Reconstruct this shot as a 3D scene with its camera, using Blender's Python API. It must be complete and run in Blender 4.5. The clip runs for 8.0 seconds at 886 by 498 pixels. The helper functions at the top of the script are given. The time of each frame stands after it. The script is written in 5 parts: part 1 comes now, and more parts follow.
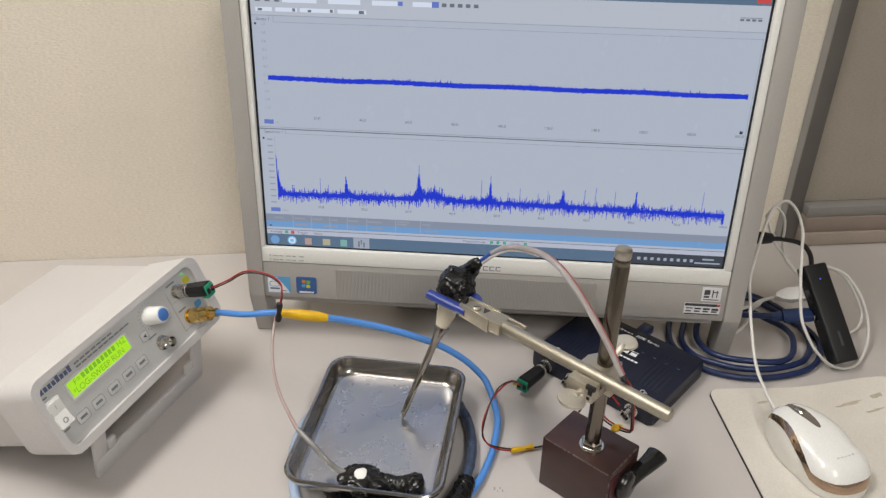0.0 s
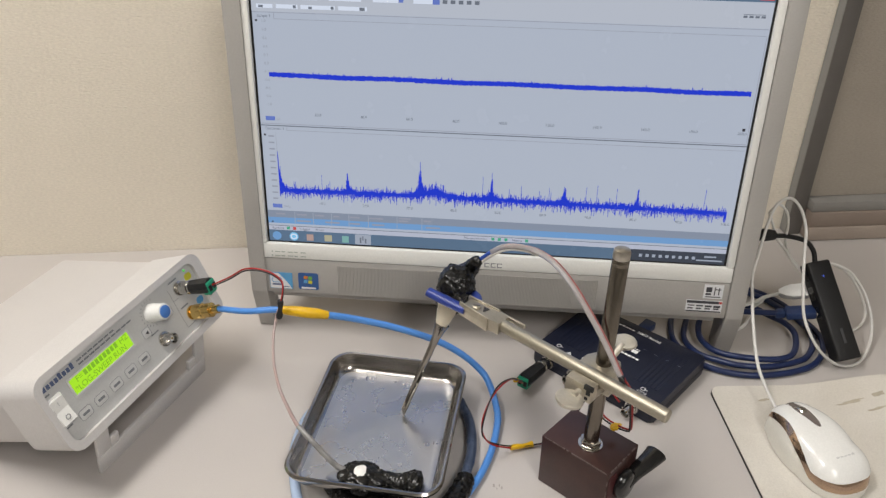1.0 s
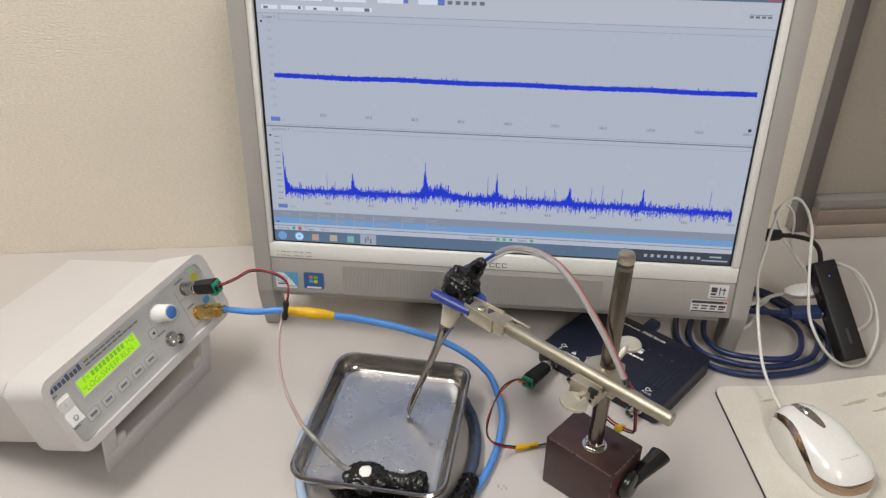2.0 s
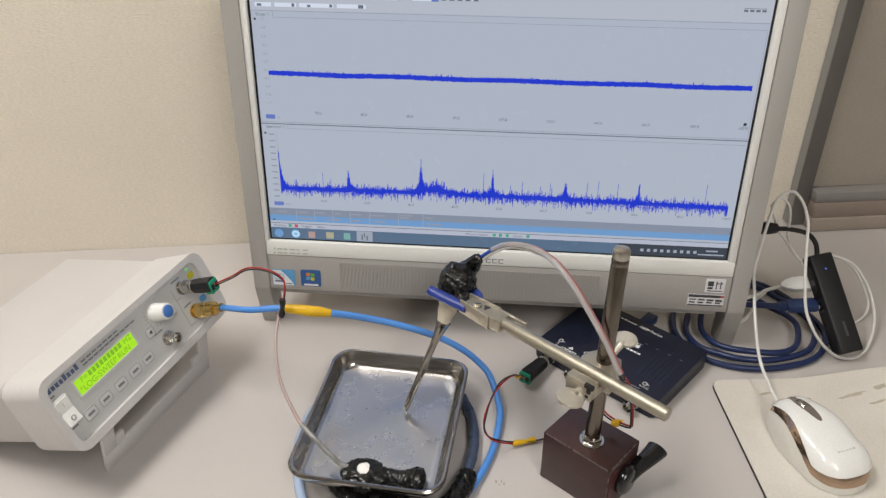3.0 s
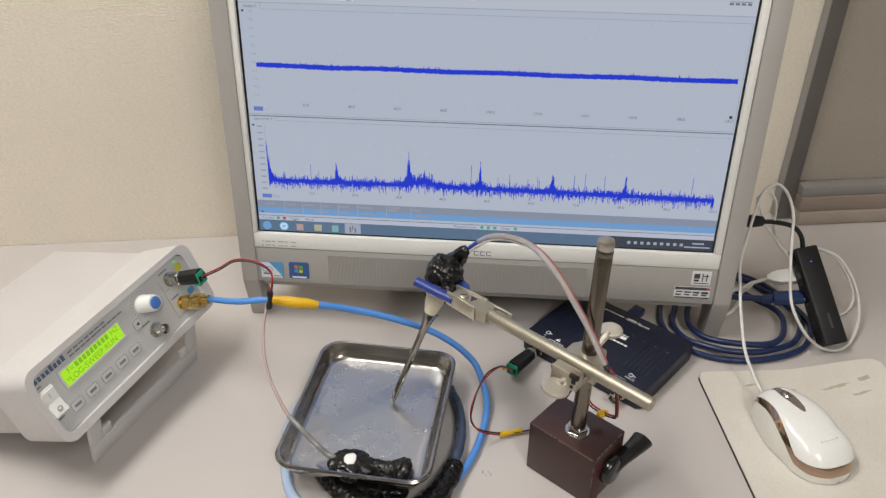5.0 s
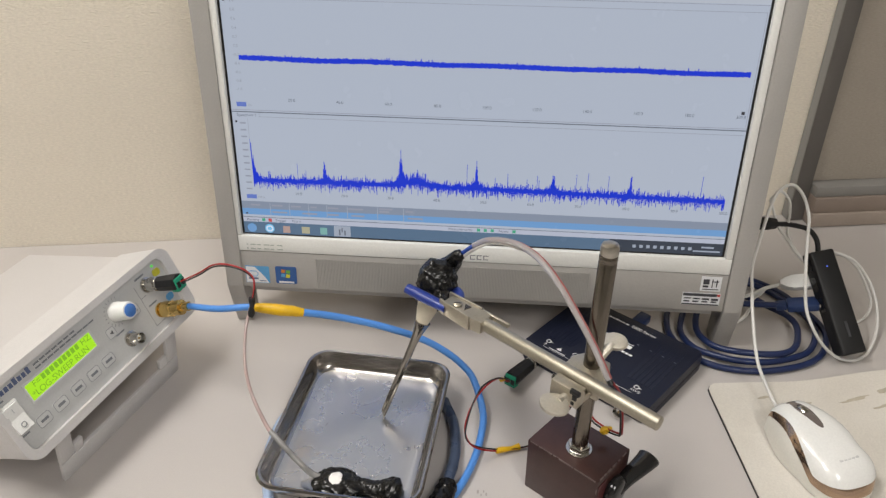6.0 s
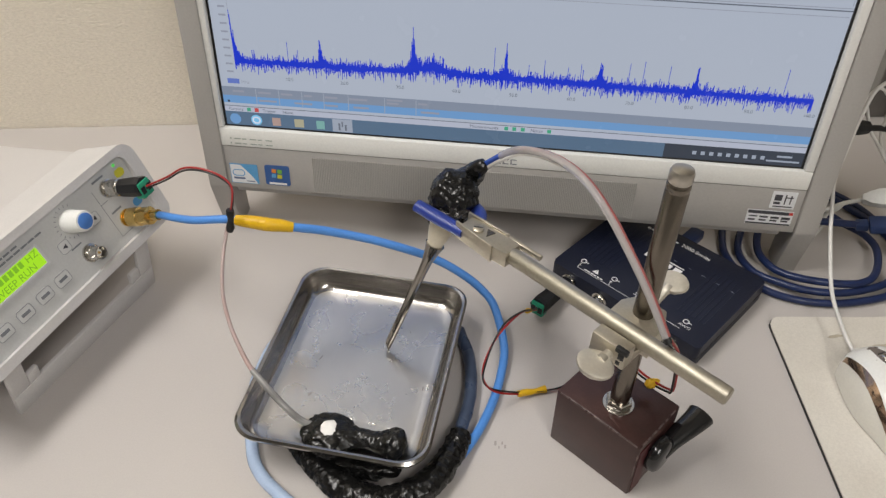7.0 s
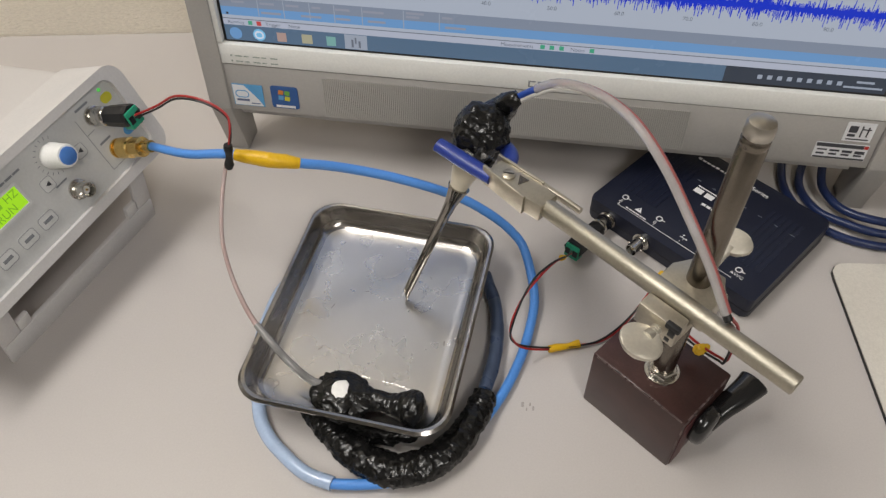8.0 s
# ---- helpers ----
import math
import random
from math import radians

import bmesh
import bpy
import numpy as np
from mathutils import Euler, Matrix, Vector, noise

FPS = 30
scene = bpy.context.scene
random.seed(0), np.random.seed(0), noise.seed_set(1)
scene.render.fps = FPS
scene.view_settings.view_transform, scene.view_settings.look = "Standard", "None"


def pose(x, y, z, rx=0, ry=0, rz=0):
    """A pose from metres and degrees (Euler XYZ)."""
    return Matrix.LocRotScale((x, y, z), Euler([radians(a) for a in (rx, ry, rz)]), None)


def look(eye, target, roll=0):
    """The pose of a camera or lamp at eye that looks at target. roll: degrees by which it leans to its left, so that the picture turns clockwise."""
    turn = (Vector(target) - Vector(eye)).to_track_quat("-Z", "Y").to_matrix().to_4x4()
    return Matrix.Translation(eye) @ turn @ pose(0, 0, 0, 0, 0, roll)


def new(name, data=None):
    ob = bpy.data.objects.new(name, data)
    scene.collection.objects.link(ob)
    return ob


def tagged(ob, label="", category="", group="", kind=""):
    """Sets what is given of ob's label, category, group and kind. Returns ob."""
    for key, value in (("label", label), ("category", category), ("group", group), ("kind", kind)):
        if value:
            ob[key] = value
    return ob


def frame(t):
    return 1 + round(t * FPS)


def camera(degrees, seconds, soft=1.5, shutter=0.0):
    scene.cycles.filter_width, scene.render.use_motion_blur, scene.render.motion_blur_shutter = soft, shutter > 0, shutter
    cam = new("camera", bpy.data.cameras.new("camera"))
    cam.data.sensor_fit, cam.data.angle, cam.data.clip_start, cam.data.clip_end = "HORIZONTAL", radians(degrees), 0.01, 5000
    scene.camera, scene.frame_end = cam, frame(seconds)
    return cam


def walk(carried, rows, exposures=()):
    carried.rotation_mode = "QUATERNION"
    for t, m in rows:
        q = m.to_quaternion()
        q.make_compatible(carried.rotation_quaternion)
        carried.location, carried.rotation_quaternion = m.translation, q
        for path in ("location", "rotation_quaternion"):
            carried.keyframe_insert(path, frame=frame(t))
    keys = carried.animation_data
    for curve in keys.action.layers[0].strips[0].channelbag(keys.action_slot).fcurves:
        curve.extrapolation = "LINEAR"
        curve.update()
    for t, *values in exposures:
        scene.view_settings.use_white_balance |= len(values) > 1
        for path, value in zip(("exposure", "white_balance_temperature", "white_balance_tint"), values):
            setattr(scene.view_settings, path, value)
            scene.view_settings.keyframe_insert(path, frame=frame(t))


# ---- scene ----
cam = camera(59.73, 8.0, soft=1.35)
PATH = [
    (0, (0.08, 0.08, 0.48), (0.0156, 1.816, -0.5111), 0.81),
    (0.5, (0.0842, 0.0822, 0.4833), (0.0085, 1.8101, -0.5209), 0.62),
    (1, (0.0867, 0.0844, 0.4879), (0.0011, 1.803, -0.5315), 0.56),
    (1.5, (0.0867, 0.0863, 0.4924), (-0.0098, 1.7982, -0.5371), 0.58),
    (3, (0.0903, 0.0888, 0.4974), (-0.0083, 1.7873, -0.5539), -0.16),
    (3.5, (0.092, 0.0875, 0.4958), (0.0019, 1.785, -0.5579), 0.02),
    (4, (0.0935, 0.0839, 0.4954), (0.0097, 1.7807, -0.56), 0.18),
    (4.5, (0.0936, 0.0818, 0.496), (0.0161, 1.7765, -0.5633), 0.3),
    (6, (0.1026, 0.1218, 0.4769), (0.0118, 1.8157, -0.5827), 0.07),
    (6.5, (0.1041, 0.1644, 0.4528), (0.0031, 1.7777, -0.725), 0.44),
    (7, (0.098, 0.2304, 0.4368), (-0.0299, 1.7213, -0.8902), 0.36),
    (7.5, (0.0943, 0.2785, 0.4239), (-0.0566, 1.6513, -1.0226), -0.14),
    (8, (0.0936, 0.2939, 0.4189), (-0.0836, 1.5816, -1.1012), -1.16),
]
walk(cam, [(t, look(eye, target, roll)) for t, eye, target, roll in PATH],
     exposures=[(0, 0.0), (6.0, 0.0), (7.0, -0.08), (8.0, -0.20)])

# ---- light ----
world = bpy.data.worlds.new("room_air")
world.use_nodes = True
world.node_tree.nodes["Background"].inputs[0].default_value = (0.75, 0.8, 0.9, 1)
world.node_tree.nodes["Background"].inputs[1].default_value = 0.1
scene.world = world
CEILING = 1.72
LAMPS = [(-0.62, 0.34, 0.8, 19.8), (0.70, -1.00, 1.2, 22.0)]      # x, y, length, watts of the two ceiling fittings
for lx, ly, long, watts in LAMPS:
    lamp = bpy.data.lights.new("ceiling_lamp", "AREA")
    lamp.shape, lamp.size, lamp.size_y = "RECTANGLE", 0.38, long
    lamp.energy, lamp.color = watts, (1.0, 0.965, 0.925)
    new("ceiling_lamp", lamp).matrix_world = pose(lx, ly, CEILING - 0.075, 0, 0, 0)


# ---- materials ----
def mat(name, base, rough=0.5, metal=0.0, vary=0.06, scale=40.0, fine=0.03, fine_scale=600.0, bump=0.0,
        bump_scale=800.0, stretch=(1, 1, 1), coat=0.0, rough_vary=0.08, tint=None, trans=0.0, ior=1.45, deep=0.001):
    """A surface with stains at one scale and grain at another, and a fine relief."""
    m = bpy.data.materials.new(name)
    m.use_nodes = True
    nt = m.node_tree
    b = nt.nodes["Principled BSDF"]
    co = nt.nodes.new("ShaderNodeTexCoord")
    mp = nt.nodes.new("ShaderNodeMapping")
    mp.inputs["Scale"].default_value = stretch
    nt.links.new(co.outputs["Object"], mp.inputs["Vector"])

    def noise_node(sc, detail):
        n = nt.nodes.new("ShaderNodeTexNoise")
        n.inputs["Scale"].default_value, n.inputs["Detail"].default_value = sc, detail
        nt.links.new(mp.outputs[0], n.inputs["Vector"])
        return n

    def mix(fac, a, c):
        x = nt.nodes.new("ShaderNodeMix")
        x.data_type = "RGBA"
        for sock, val in ((x.inputs[0], fac), (x.inputs[6], a), (x.inputs[7], c)):
            if hasattr(val, "is_output"):
                nt.links.new(val, sock)
            else:
                sock.default_value = val
        return x.outputs[2]

    def shade(k):
        return tuple(min(1, max(0, c * k)) for c in base) + (1,)

    n1, n2 = noise_node(scale, 4), noise_node(fine_scale, 2)
    other = tuple(tint) + (1,) if tint else shade(1 - 2 * vary)
    col = mix(n1.outputs[0], shade(1 + vary), other)
    grain = nt.nodes.new("ShaderNodeMapRange")
    grain.inputs[1].default_value, grain.inputs[2].default_value = 0.3, 0.7
    grain.inputs[3].default_value, grain.inputs[4].default_value = 1 - fine, 1 + fine
    nt.links.new(n2.outputs[0], grain.inputs[0])
    mul = nt.nodes.new("ShaderNodeVectorMath")
    mul.operation = "SCALE"
    nt.links.new(col, mul.inputs[0])
    nt.links.new(grain.outputs[0], mul.inputs["Scale"])
    nt.links.new(mul.outputs[0], b.inputs["Base Color"])
    rr = nt.nodes.new("ShaderNodeMapRange")
    rr.inputs[3].default_value, rr.inputs[4].default_value = max(0.02, rough - rough_vary), min(1, rough + rough_vary)
    nt.links.new(n1.outputs[0], rr.inputs[0])
    nt.links.new(rr.outputs[0], b.inputs["Roughness"])
    b.inputs["Metallic"].default_value = metal
    b.inputs["Coat Weight"].default_value = coat
    b.inputs["Transmission Weight"].default_value = trans
    b.inputs["IOR"].default_value = ior
    if bump:
        n3 = noise_node(bump_scale, 3)
        bp = nt.nodes.new("ShaderNodeBump")
        bp.inputs["Strength"].default_value, bp.inputs["Distance"].default_value = bump, deep
        nt.links.new(n3.outputs[0], bp.inputs["Height"])
        nt.links.new(bp.outputs[0], b.inputs["Normal"])
    return m


def glow(name, colour, strength=1.0, rough=0.25):
    """A lit display surface: it gives off light and still reflects the room a little."""
    m = mat(name, tuple(0.02 for _ in colour), rough, vary=0.02)
    b = m.node_tree.nodes["Principled BSDF"]
    b.inputs["Emission Color"].default_value = tuple(colour) + (1,)
    b.inputs["Emission Strength"].default_value = strength
    b.inputs["Specular IOR Level"].default_value = 0.25
    return m


M_WALL = mat("wallpaper", (0.83, 0.765, 0.65), 0.85, vary=0.03, scale=4, fine=0.06, fine_scale=330, bump=1.0,
             bump_scale=300, stretch=(0.75, 0.75, 2.1), deep=0.0017)
M_PLAIN = mat("painted_wall", (0.48, 0.46, 0.42), 0.85, vary=0.03, scale=3, bump=0.2, bump_scale=200)
M_CEIL = mat("ceiling_board", (0.78, 0.77, 0.74), 0.9, vary=0.04, scale=12, bump=0.3, bump_scale=120)
M_FLOOR = mat("floor_carpet", (0.16, 0.16, 0.17), 0.95, vary=0.15, scale=15, fine=0.2, fine_scale=400, bump=0.6)
M_DESK = mat("desk_laminate", (0.508, 0.476, 0.455), 0.42, vary=0.03, scale=7, fine=0.025, fine_scale=900, bump=0.12,
             bump_scale=1500, rough_vary=0.05)
M_RAIL = mat("brown_rail", (0.27, 0.215, 0.18), 0.55, vary=0.08, scale=25)
M_RAIL2 = mat("light_rail", (0.36, 0.30, 0.255), 0.55, vary=0.08, scale=25)
M_POST = mat("grey_post_paint", (0.29, 0.285, 0.275), 0.45, vary=0.04, scale=20)
M_PANEL = mat("partition_cloth", (0.37, 0.33, 0.28), 0.9, vary=0.04, scale=5, fine=0.05, fine_scale=330, bump=0.8,
              bump_scale=300, stretch=(0.75, 0.75, 2.1), deep=0.0017)
M_BEZEL = mat("white_bezel_plastic", (0.78, 0.78, 0.75), 0.35, vary=0.02, scale=20, bump=0.05)
M_CHASSIS = mat("silver_grey_plastic", (0.40, 0.385, 0.365), 0.42, 0.15, vary=0.03, scale=30, bump=0.06, bump_scale=2500)
M_GRILLE = mat("grille_plastic", (0.46, 0.445, 0.42), 0.45, 0.1, vary=0.03, scale=30)
M_GROOVE = mat("grille_shadow_plastic", (0.365, 0.352, 0.338), 0.6, vary=0.05)
M_BLACK = mat("black_plastic", (0.011, 0.011, 0.012), 0.46, vary=0.1, scale=60, bump=0.08, bump_scale=2500)
M_GLOSSBLACK = mat("glossy_black_plastic", (0.012, 0.012, 0.013), 0.16, vary=0.1, scale=60, coat=0.4)
M_GEN = mat("warm_white_enclosure", (0.60, 0.58, 0.572), 0.5, vary=0.02, scale=12, fine=0.015, bump=0.12, bump_scale=1800)
M_GENF = mat("grey_white_frame", (0.61, 0.595, 0.588), 0.45, vary=0.03, scale=25, bump=0.1, bump_scale=1800)
M_FACE = mat("grey_membrane_panel", (0.55, 0.555, 0.55), 0.5, vary=0.03, scale=40, bump=0.05)
M_FACE2 = mat("light_grey_button", (0.60, 0.605, 0.60), 0.5, vary=0.03, scale=60)
M_LINE = mat("grey_print", (0.20, 0.21, 0.23), 0.6, vary=0.05)
M_RINGP = mat("pale_grey_ring_print", (0.34, 0.35, 0.36), 0.6, vary=0.05)
M_BLUEP = mat("dark_blue_print", (0.10, 0.13, 0.24), 0.6, vary=0.05)
M_DARKINK = mat("dark_print", (0.05, 0.05, 0.06), 0.6)
M_WHITE = mat("white_plastic", (0.80, 0.80, 0.78), 0.3, vary=0.02, scale=50)
M_BLUECAP = mat("blue_cap", (0.07, 0.20, 0.55), 0.4, vary=0.05)
M_RED = mat("red_print", (0.55, 0.05, 0.04), 0.5, vary=0.08)
M_YELST = mat("yellow_sticker", (0.60, 0.56, 0.04), 0.5, vary=0.06)
M_CHROME = mat("nickel_plate", (0.62, 0.60, 0.56), 0.2, 1.0, vary=0.08, scale=200)
M_BRASS = mat("gold_plated_brass", (0.80, 0.56, 0.20), 0.22, 1.0, vary=0.08, scale=200)
M_GREEN = mat("green_terminal_plastic", (0.02, 0.30, 0.17), 0.45, vary=0.06, scale=150)
# one tray metal: walls darkened for the dim room they mirror, floor left brighter
M_STEEL = mat("shaded_stainless_sheet", (0.40, 0.38, 0.36), 0.20, 1.0, vary=0.04, scale=30, fine=0.04, fine_scale=500, rough_vary=0.06)
M_STEELFLOOR = mat("lit_satin_stainless_floor", (0.60, 0.58, 0.555), 0.28, 1.0, vary=0.04, scale=45, fine=0.02, fine_scale=1200, rough_vary=0.04)
M_TUBESTEEL = mat("polished_steel_tube", (0.36, 0.34, 0.31), 0.10, 1.0, vary=0.15, scale=90, bump=0.1, bump_scale=300)
M_POSTSTEEL = mat("oiled_steel_post", (0.22, 0.195, 0.165), 0.25, 1.0, vary=0.18, scale=35, fine=0.04, bump=0.03,
                  bump_scale=500, rough_vary=0.06)
M_ROD = mat("satin_nickel_rod", (0.47, 0.435, 0.36), 0.50, 1.0, vary=0.10, scale=70, fine=0.05, bump=0.15, bump_scale=900)
M_CAST = mat("nickel_casting", (0.49, 0.45, 0.37), 0.40, 0.9, vary=0.10, scale=90, fine=0.05, bump=0.10, bump_scale=700)
# the casting's nickel, lightened for the ceiling that the screw heads reflect
M_SCREW = mat("ceiling_lit_nickel_screw", (0.60, 0.565, 0.49), 0.42, 0.8, vary=0.06, scale=120, fine=0.04)
M_MBASE = mat("worn_maroon_enamel", (0.050, 0.020, 0.017), 0.36, vary=0.25, scale=60, fine=0.12, bump=0.18, bump_scale=900,
              coat=0.15)
M_WEAR = mat("bare_worn_edge", (0.20, 0.15, 0.14), 0.5, 0.4, vary=0.3, scale=300)
M_REDFACE = mat("red_painted_face", (0.085, 0.020, 0.022), 0.4, vary=0.15, scale=80)
M_TAPE = mat("black_butyl_tape", (0.006, 0.006, 0.006), 0.25, vary=0.3, scale=150, bump=0.4, bump_scale=260, rough_vary=0.12)
M_TAPEW = mat("white_foam_bead", (0.85, 0.84, 0.82), 0.7, vary=0.03, scale=300, bump=0.3, bump_scale=900)
M_COAX = mat("light_blue_jacket", (0.085, 0.27, 0.70), 0.38, vary=0.06, scale=60, coat=0.1)
M_DBLUE = mat("dark_blue_cable", (0.014, 0.026, 0.088), 0.35, vary=0.1, scale=60)
M_NAVYPLUG = mat("blue_plug_plastic", (0.020, 0.040, 0.12), 0.42, vary=0.08)
M_YELTAPE = mat("yellow_tape", (0.72, 0.43, 0.01), 0.4, vary=0.08, scale=120, bump=0.4, bump_scale=300)
M_SLEEVE = mat("grey_blue_sleeve", (0.055, 0.075, 0.125), 0.28, vary=0.35, scale=70, tint=(0.018, 0.026, 0.045))
M_CLEARTUBE = mat("cloudy_tube", (0.66, 0.66, 0.66), 0.16, vary=0.10, scale=110, tint=(0.64, 0.58, 0.57), coat=0.3, trans=0.58, ior=1.18)
M_PINKTUBE = mat("wire_in_clear_tube", (0.36, 0.22, 0.20), 0.3, vary=0.25, scale=90, tint=(0.36, 0.33, 0.32), coat=0.3)
M_REDWIRE = mat("red_wire", (0.36, 0.02, 0.02), 0.4, vary=0.1, scale=100)
M_BLKWIRE = mat("black_wire", (0.015, 0.015, 0.016), 0.4, vary=0.1, scale=100)
M_JAW = mat("blue_vinyl_sleeve", (0.022, 0.045, 0.26), 0.35, vary=0.12, scale=80, bump=0.2, bump_scale=500)
M_FUNNEL = mat("cloudy_funnel_plastic", (0.66, 0.60, 0.48), 0.3, vary=0.08, scale=90)
M_PICO = mat("navy_enclosure", (0.0075, 0.010, 0.024), 0.42, vary=0.06, scale=40, bump=0.12, bump_scale=2200)
M_PICO2 = mat("navy_rib", (0.009, 0.012, 0.028), 0.40, vary=0.06, scale=40)
M_PRINT = mat("white_print", (0.80, 0.80, 0.80), 0.55, vary=0.03)
M_GREYPRINT = mat("pale_grey_print", (0.35, 0.38, 0.43), 0.5, vary=0.05)
M_LINEPALE = mat("faint_grey_print", (0.55, 0.55, 0.55), 0.4)
M_PAD = mat("worn_cream_mat", (0.69, 0.665, 0.615), 0.6, vary=0.04, scale=13, fine=0.05, fine_scale=700, bump=0.2,
            bump_scale=1500, tint=(0.55, 0.51, 0.445))
M_STAIN = mat("brown_stain", (0.47, 0.42, 0.33), 0.7, vary=0.2, scale=90)
M_MOUSE = mat("glossy_white_mouse", (0.80, 0.80, 0.78), 0.22, vary=0.02, scale=40, coat=0.4)
M_MOUSESIDE = mat("cream_grip", (0.74, 0.72, 0.66), 0.4, vary=0.03, scale=60)
M_AMBER = mat("chrome_band", (0.50, 0.36, 0.26), 0.10, 0.9, vary=0.15, scale=60)
M_SMOKE = mat("smoky_wheel_well", (0.30, 0.26, 0.24), 0.14, 0.5, vary=0.2, scale=120)
M_CABLEW = mat("white_cable", (0.70, 0.69, 0.66), 0.42, vary=0.04, scale=60)
M_STICKW = mat("white_sticker", (0.72, 0.73, 0.75), 0.4, vary=0.02)
M_STICKB = mat("blue_sticker", (0.03, 0.10, 0.30), 0.35, vary=0.1, scale=120)
M_STICKC = mat("pale_blue_sticker", (0.10, 0.33, 0.60), 0.35, vary=0.08, scale=120)
M_ORANGE = mat("orange_print", (0.60, 0.20, 0.03), 0.4, vary=0.05)
M_LEAF = mat("green_print", (0.15, 0.40, 0.06), 0.4, vary=0.05)
M_WATER = mat("water", (1, 1, 1), 0.03, vary=0.0, fine=0.0, rough_vary=0.0, trans=1.0, ior=1.33)
M_GREASE = mat("desk_scuff", (0.36, 0.33, 0.31), 0.6, vary=0.2, scale=300)
# display colours
S_BACK = glow("display_pale_blue", (0.395, 0.44, 0.53))
S_BAR = glow("display_grey_bar", (0.31, 0.35, 0.43))
S_BAND = glow("display_grey_band", (0.21, 0.25, 0.33))
S_BLUE = glow("display_blue_band", (0.14, 0.30, 0.56))
S_TASK = glow("display_task_bar", (0.085, 0.145, 0.23))
S_TASKD = glow("display_task_bar_end", (0.03, 0.04, 0.06))
S_TRACE = glow("display_trace_blue", (0.0, 0.026, 0.56))
S_INK = glow("display_ink", (0.13, 0.15, 0.19))
S_SOFT = glow("display_soft_ink", (0.27, 0.29, 0.36))
S_DARK = glow("display_dark", (0.03, 0.03, 0.04))
S_WHITE = glow("display_white", (0.62, 0.68, 0.80))
S_GREEN = glow("display_green", (0.05, 0.33, 0.20))
S_RED = glow("display_red", (0.50, 0.06, 0.06))
S_BOX = glow("display_box_blue", (0.11, 0.17, 0.50))
S_LCD = glow("lcd_backlight", (0.36, 0.72, 0.015), 1.05)
S_LCDINK = glow("lcd_ink", (0.20, 0.46, 0.02), 0.95)
S_LED = glow("green_led", (0.10, 0.55, 0.10), 1.0)
S_BLED = glow("blue_led", (0.10, 0.18, 1.0), 1.0)
S_LAMP = glow("lamp_diffuser", (1.0, 0.96, 0.9), 3.0)


# ---- builders ----
def thing(name, m, label, category, group="", kind=""):
    ob = new(name)
    ob.empty_display_size = 0.02
    ob.matrix_world = m
    return tagged(ob, label, category, group, kind)


def mesh_of(name, bm, material, smooth=True):
    me = bpy.data.meshes.new(name)
    bmesh.ops.recalc_face_normals(bm, faces=bm.faces)
    bm.to_mesh(me)
    bm.free()
    me.materials.append(material)
    for p in me.polygons:
        p.use_smooth = smooth
    if smooth:
        me.set_sharp_from_angle(angle=radians(38))
    return me


def part(name, bm, material, parent=None, label="", smooth=True):
    ob = new(name, mesh_of(name, bm, material, smooth))
    if parent:
        ob.parent = parent
    return tagged(ob, label)


def box(x0, x1, y0, y1, z0, z1, bevel=0.0, seg=2, bm=None):
    bm = bm or bmesh.new()
    m = Matrix.Translation(((x0 + x1) / 2, (y0 + y1) / 2, (z0 + z1) / 2)) @ Matrix.Diagonal((x1 - x0, y1 - y0, z1 - z0, 1))
    vs = bmesh.ops.create_cube(bm, size=1, matrix=m)["verts"]
    if bevel:
        es = list({e for v in vs for e in v.link_edges})
        bmesh.ops.bevel(bm, geom=es, offset=bevel, segments=seg, profile=0.5, affect="EDGES")
    return bm


def lathe(profile, m=None, seg=28, bm=None):
    """A turned piece: (radius, height) pairs round the local z axis, closed at both ends."""
    bm = bm or bmesh.new()
    m = m or Matrix()
    rings = []
    for r, z in profile:
        rings.append([bm.verts.new(m @ Vector((r * math.cos(a), r * math.sin(a), z)))
                      for a in (2 * math.pi * i / seg for i in range(seg))])
    for a, b in zip(rings, rings[1:]):
        for i in range(seg):
            bm.faces.new((a[i], a[(i + 1) % seg], b[(i + 1) % seg], b[i]))
    bm.faces.new(rings[0])
    bm.faces.new(rings[-1])
    return bm


def outline(w, d, r, seg=6, cx=0.0, cy=0.0):
    """A rectangle with round corners, as 2D points."""
    pts = []
    for sx, sy, a0 in ((1, 1, 0), (-1, 1, 90), (-1, -1, 180), (1, -1, 270)):
        for i in range(seg + 1):
            a = radians(a0 + 90 * i / seg)
            pts.append((cx + sx * (w / 2 - r) + r * math.cos(a), cy + sy * (d / 2 - r) + r * math.sin(a)))
    return pts


def prism(pts, z0, z1, m=None, bm=None, bevel=0.0):
    """A plate with the outline pts from z0 to z1."""
    bm = bm or bmesh.new()
    m = m or Matrix()
    lo = [bm.verts.new(m @ Vector((x, y, z0))) for x, y in pts]
    hi = [bm.verts.new(m @ Vector((x, y, z1))) for x, y in pts]
    n = len(pts)
    for i in range(n):
        bm.faces.new((lo[i], lo[(i + 1) % n], hi[(i + 1) % n], hi[i]))
    f0, f1 = bm.faces.new(lo), bm.faces.new(hi)
    if bevel:
        bmesh.ops.bevel(bm, geom=list(f1.edges) + list(f0.edges), offset=bevel, segments=2, profile=0.5, affect="EDGES")
    return bm


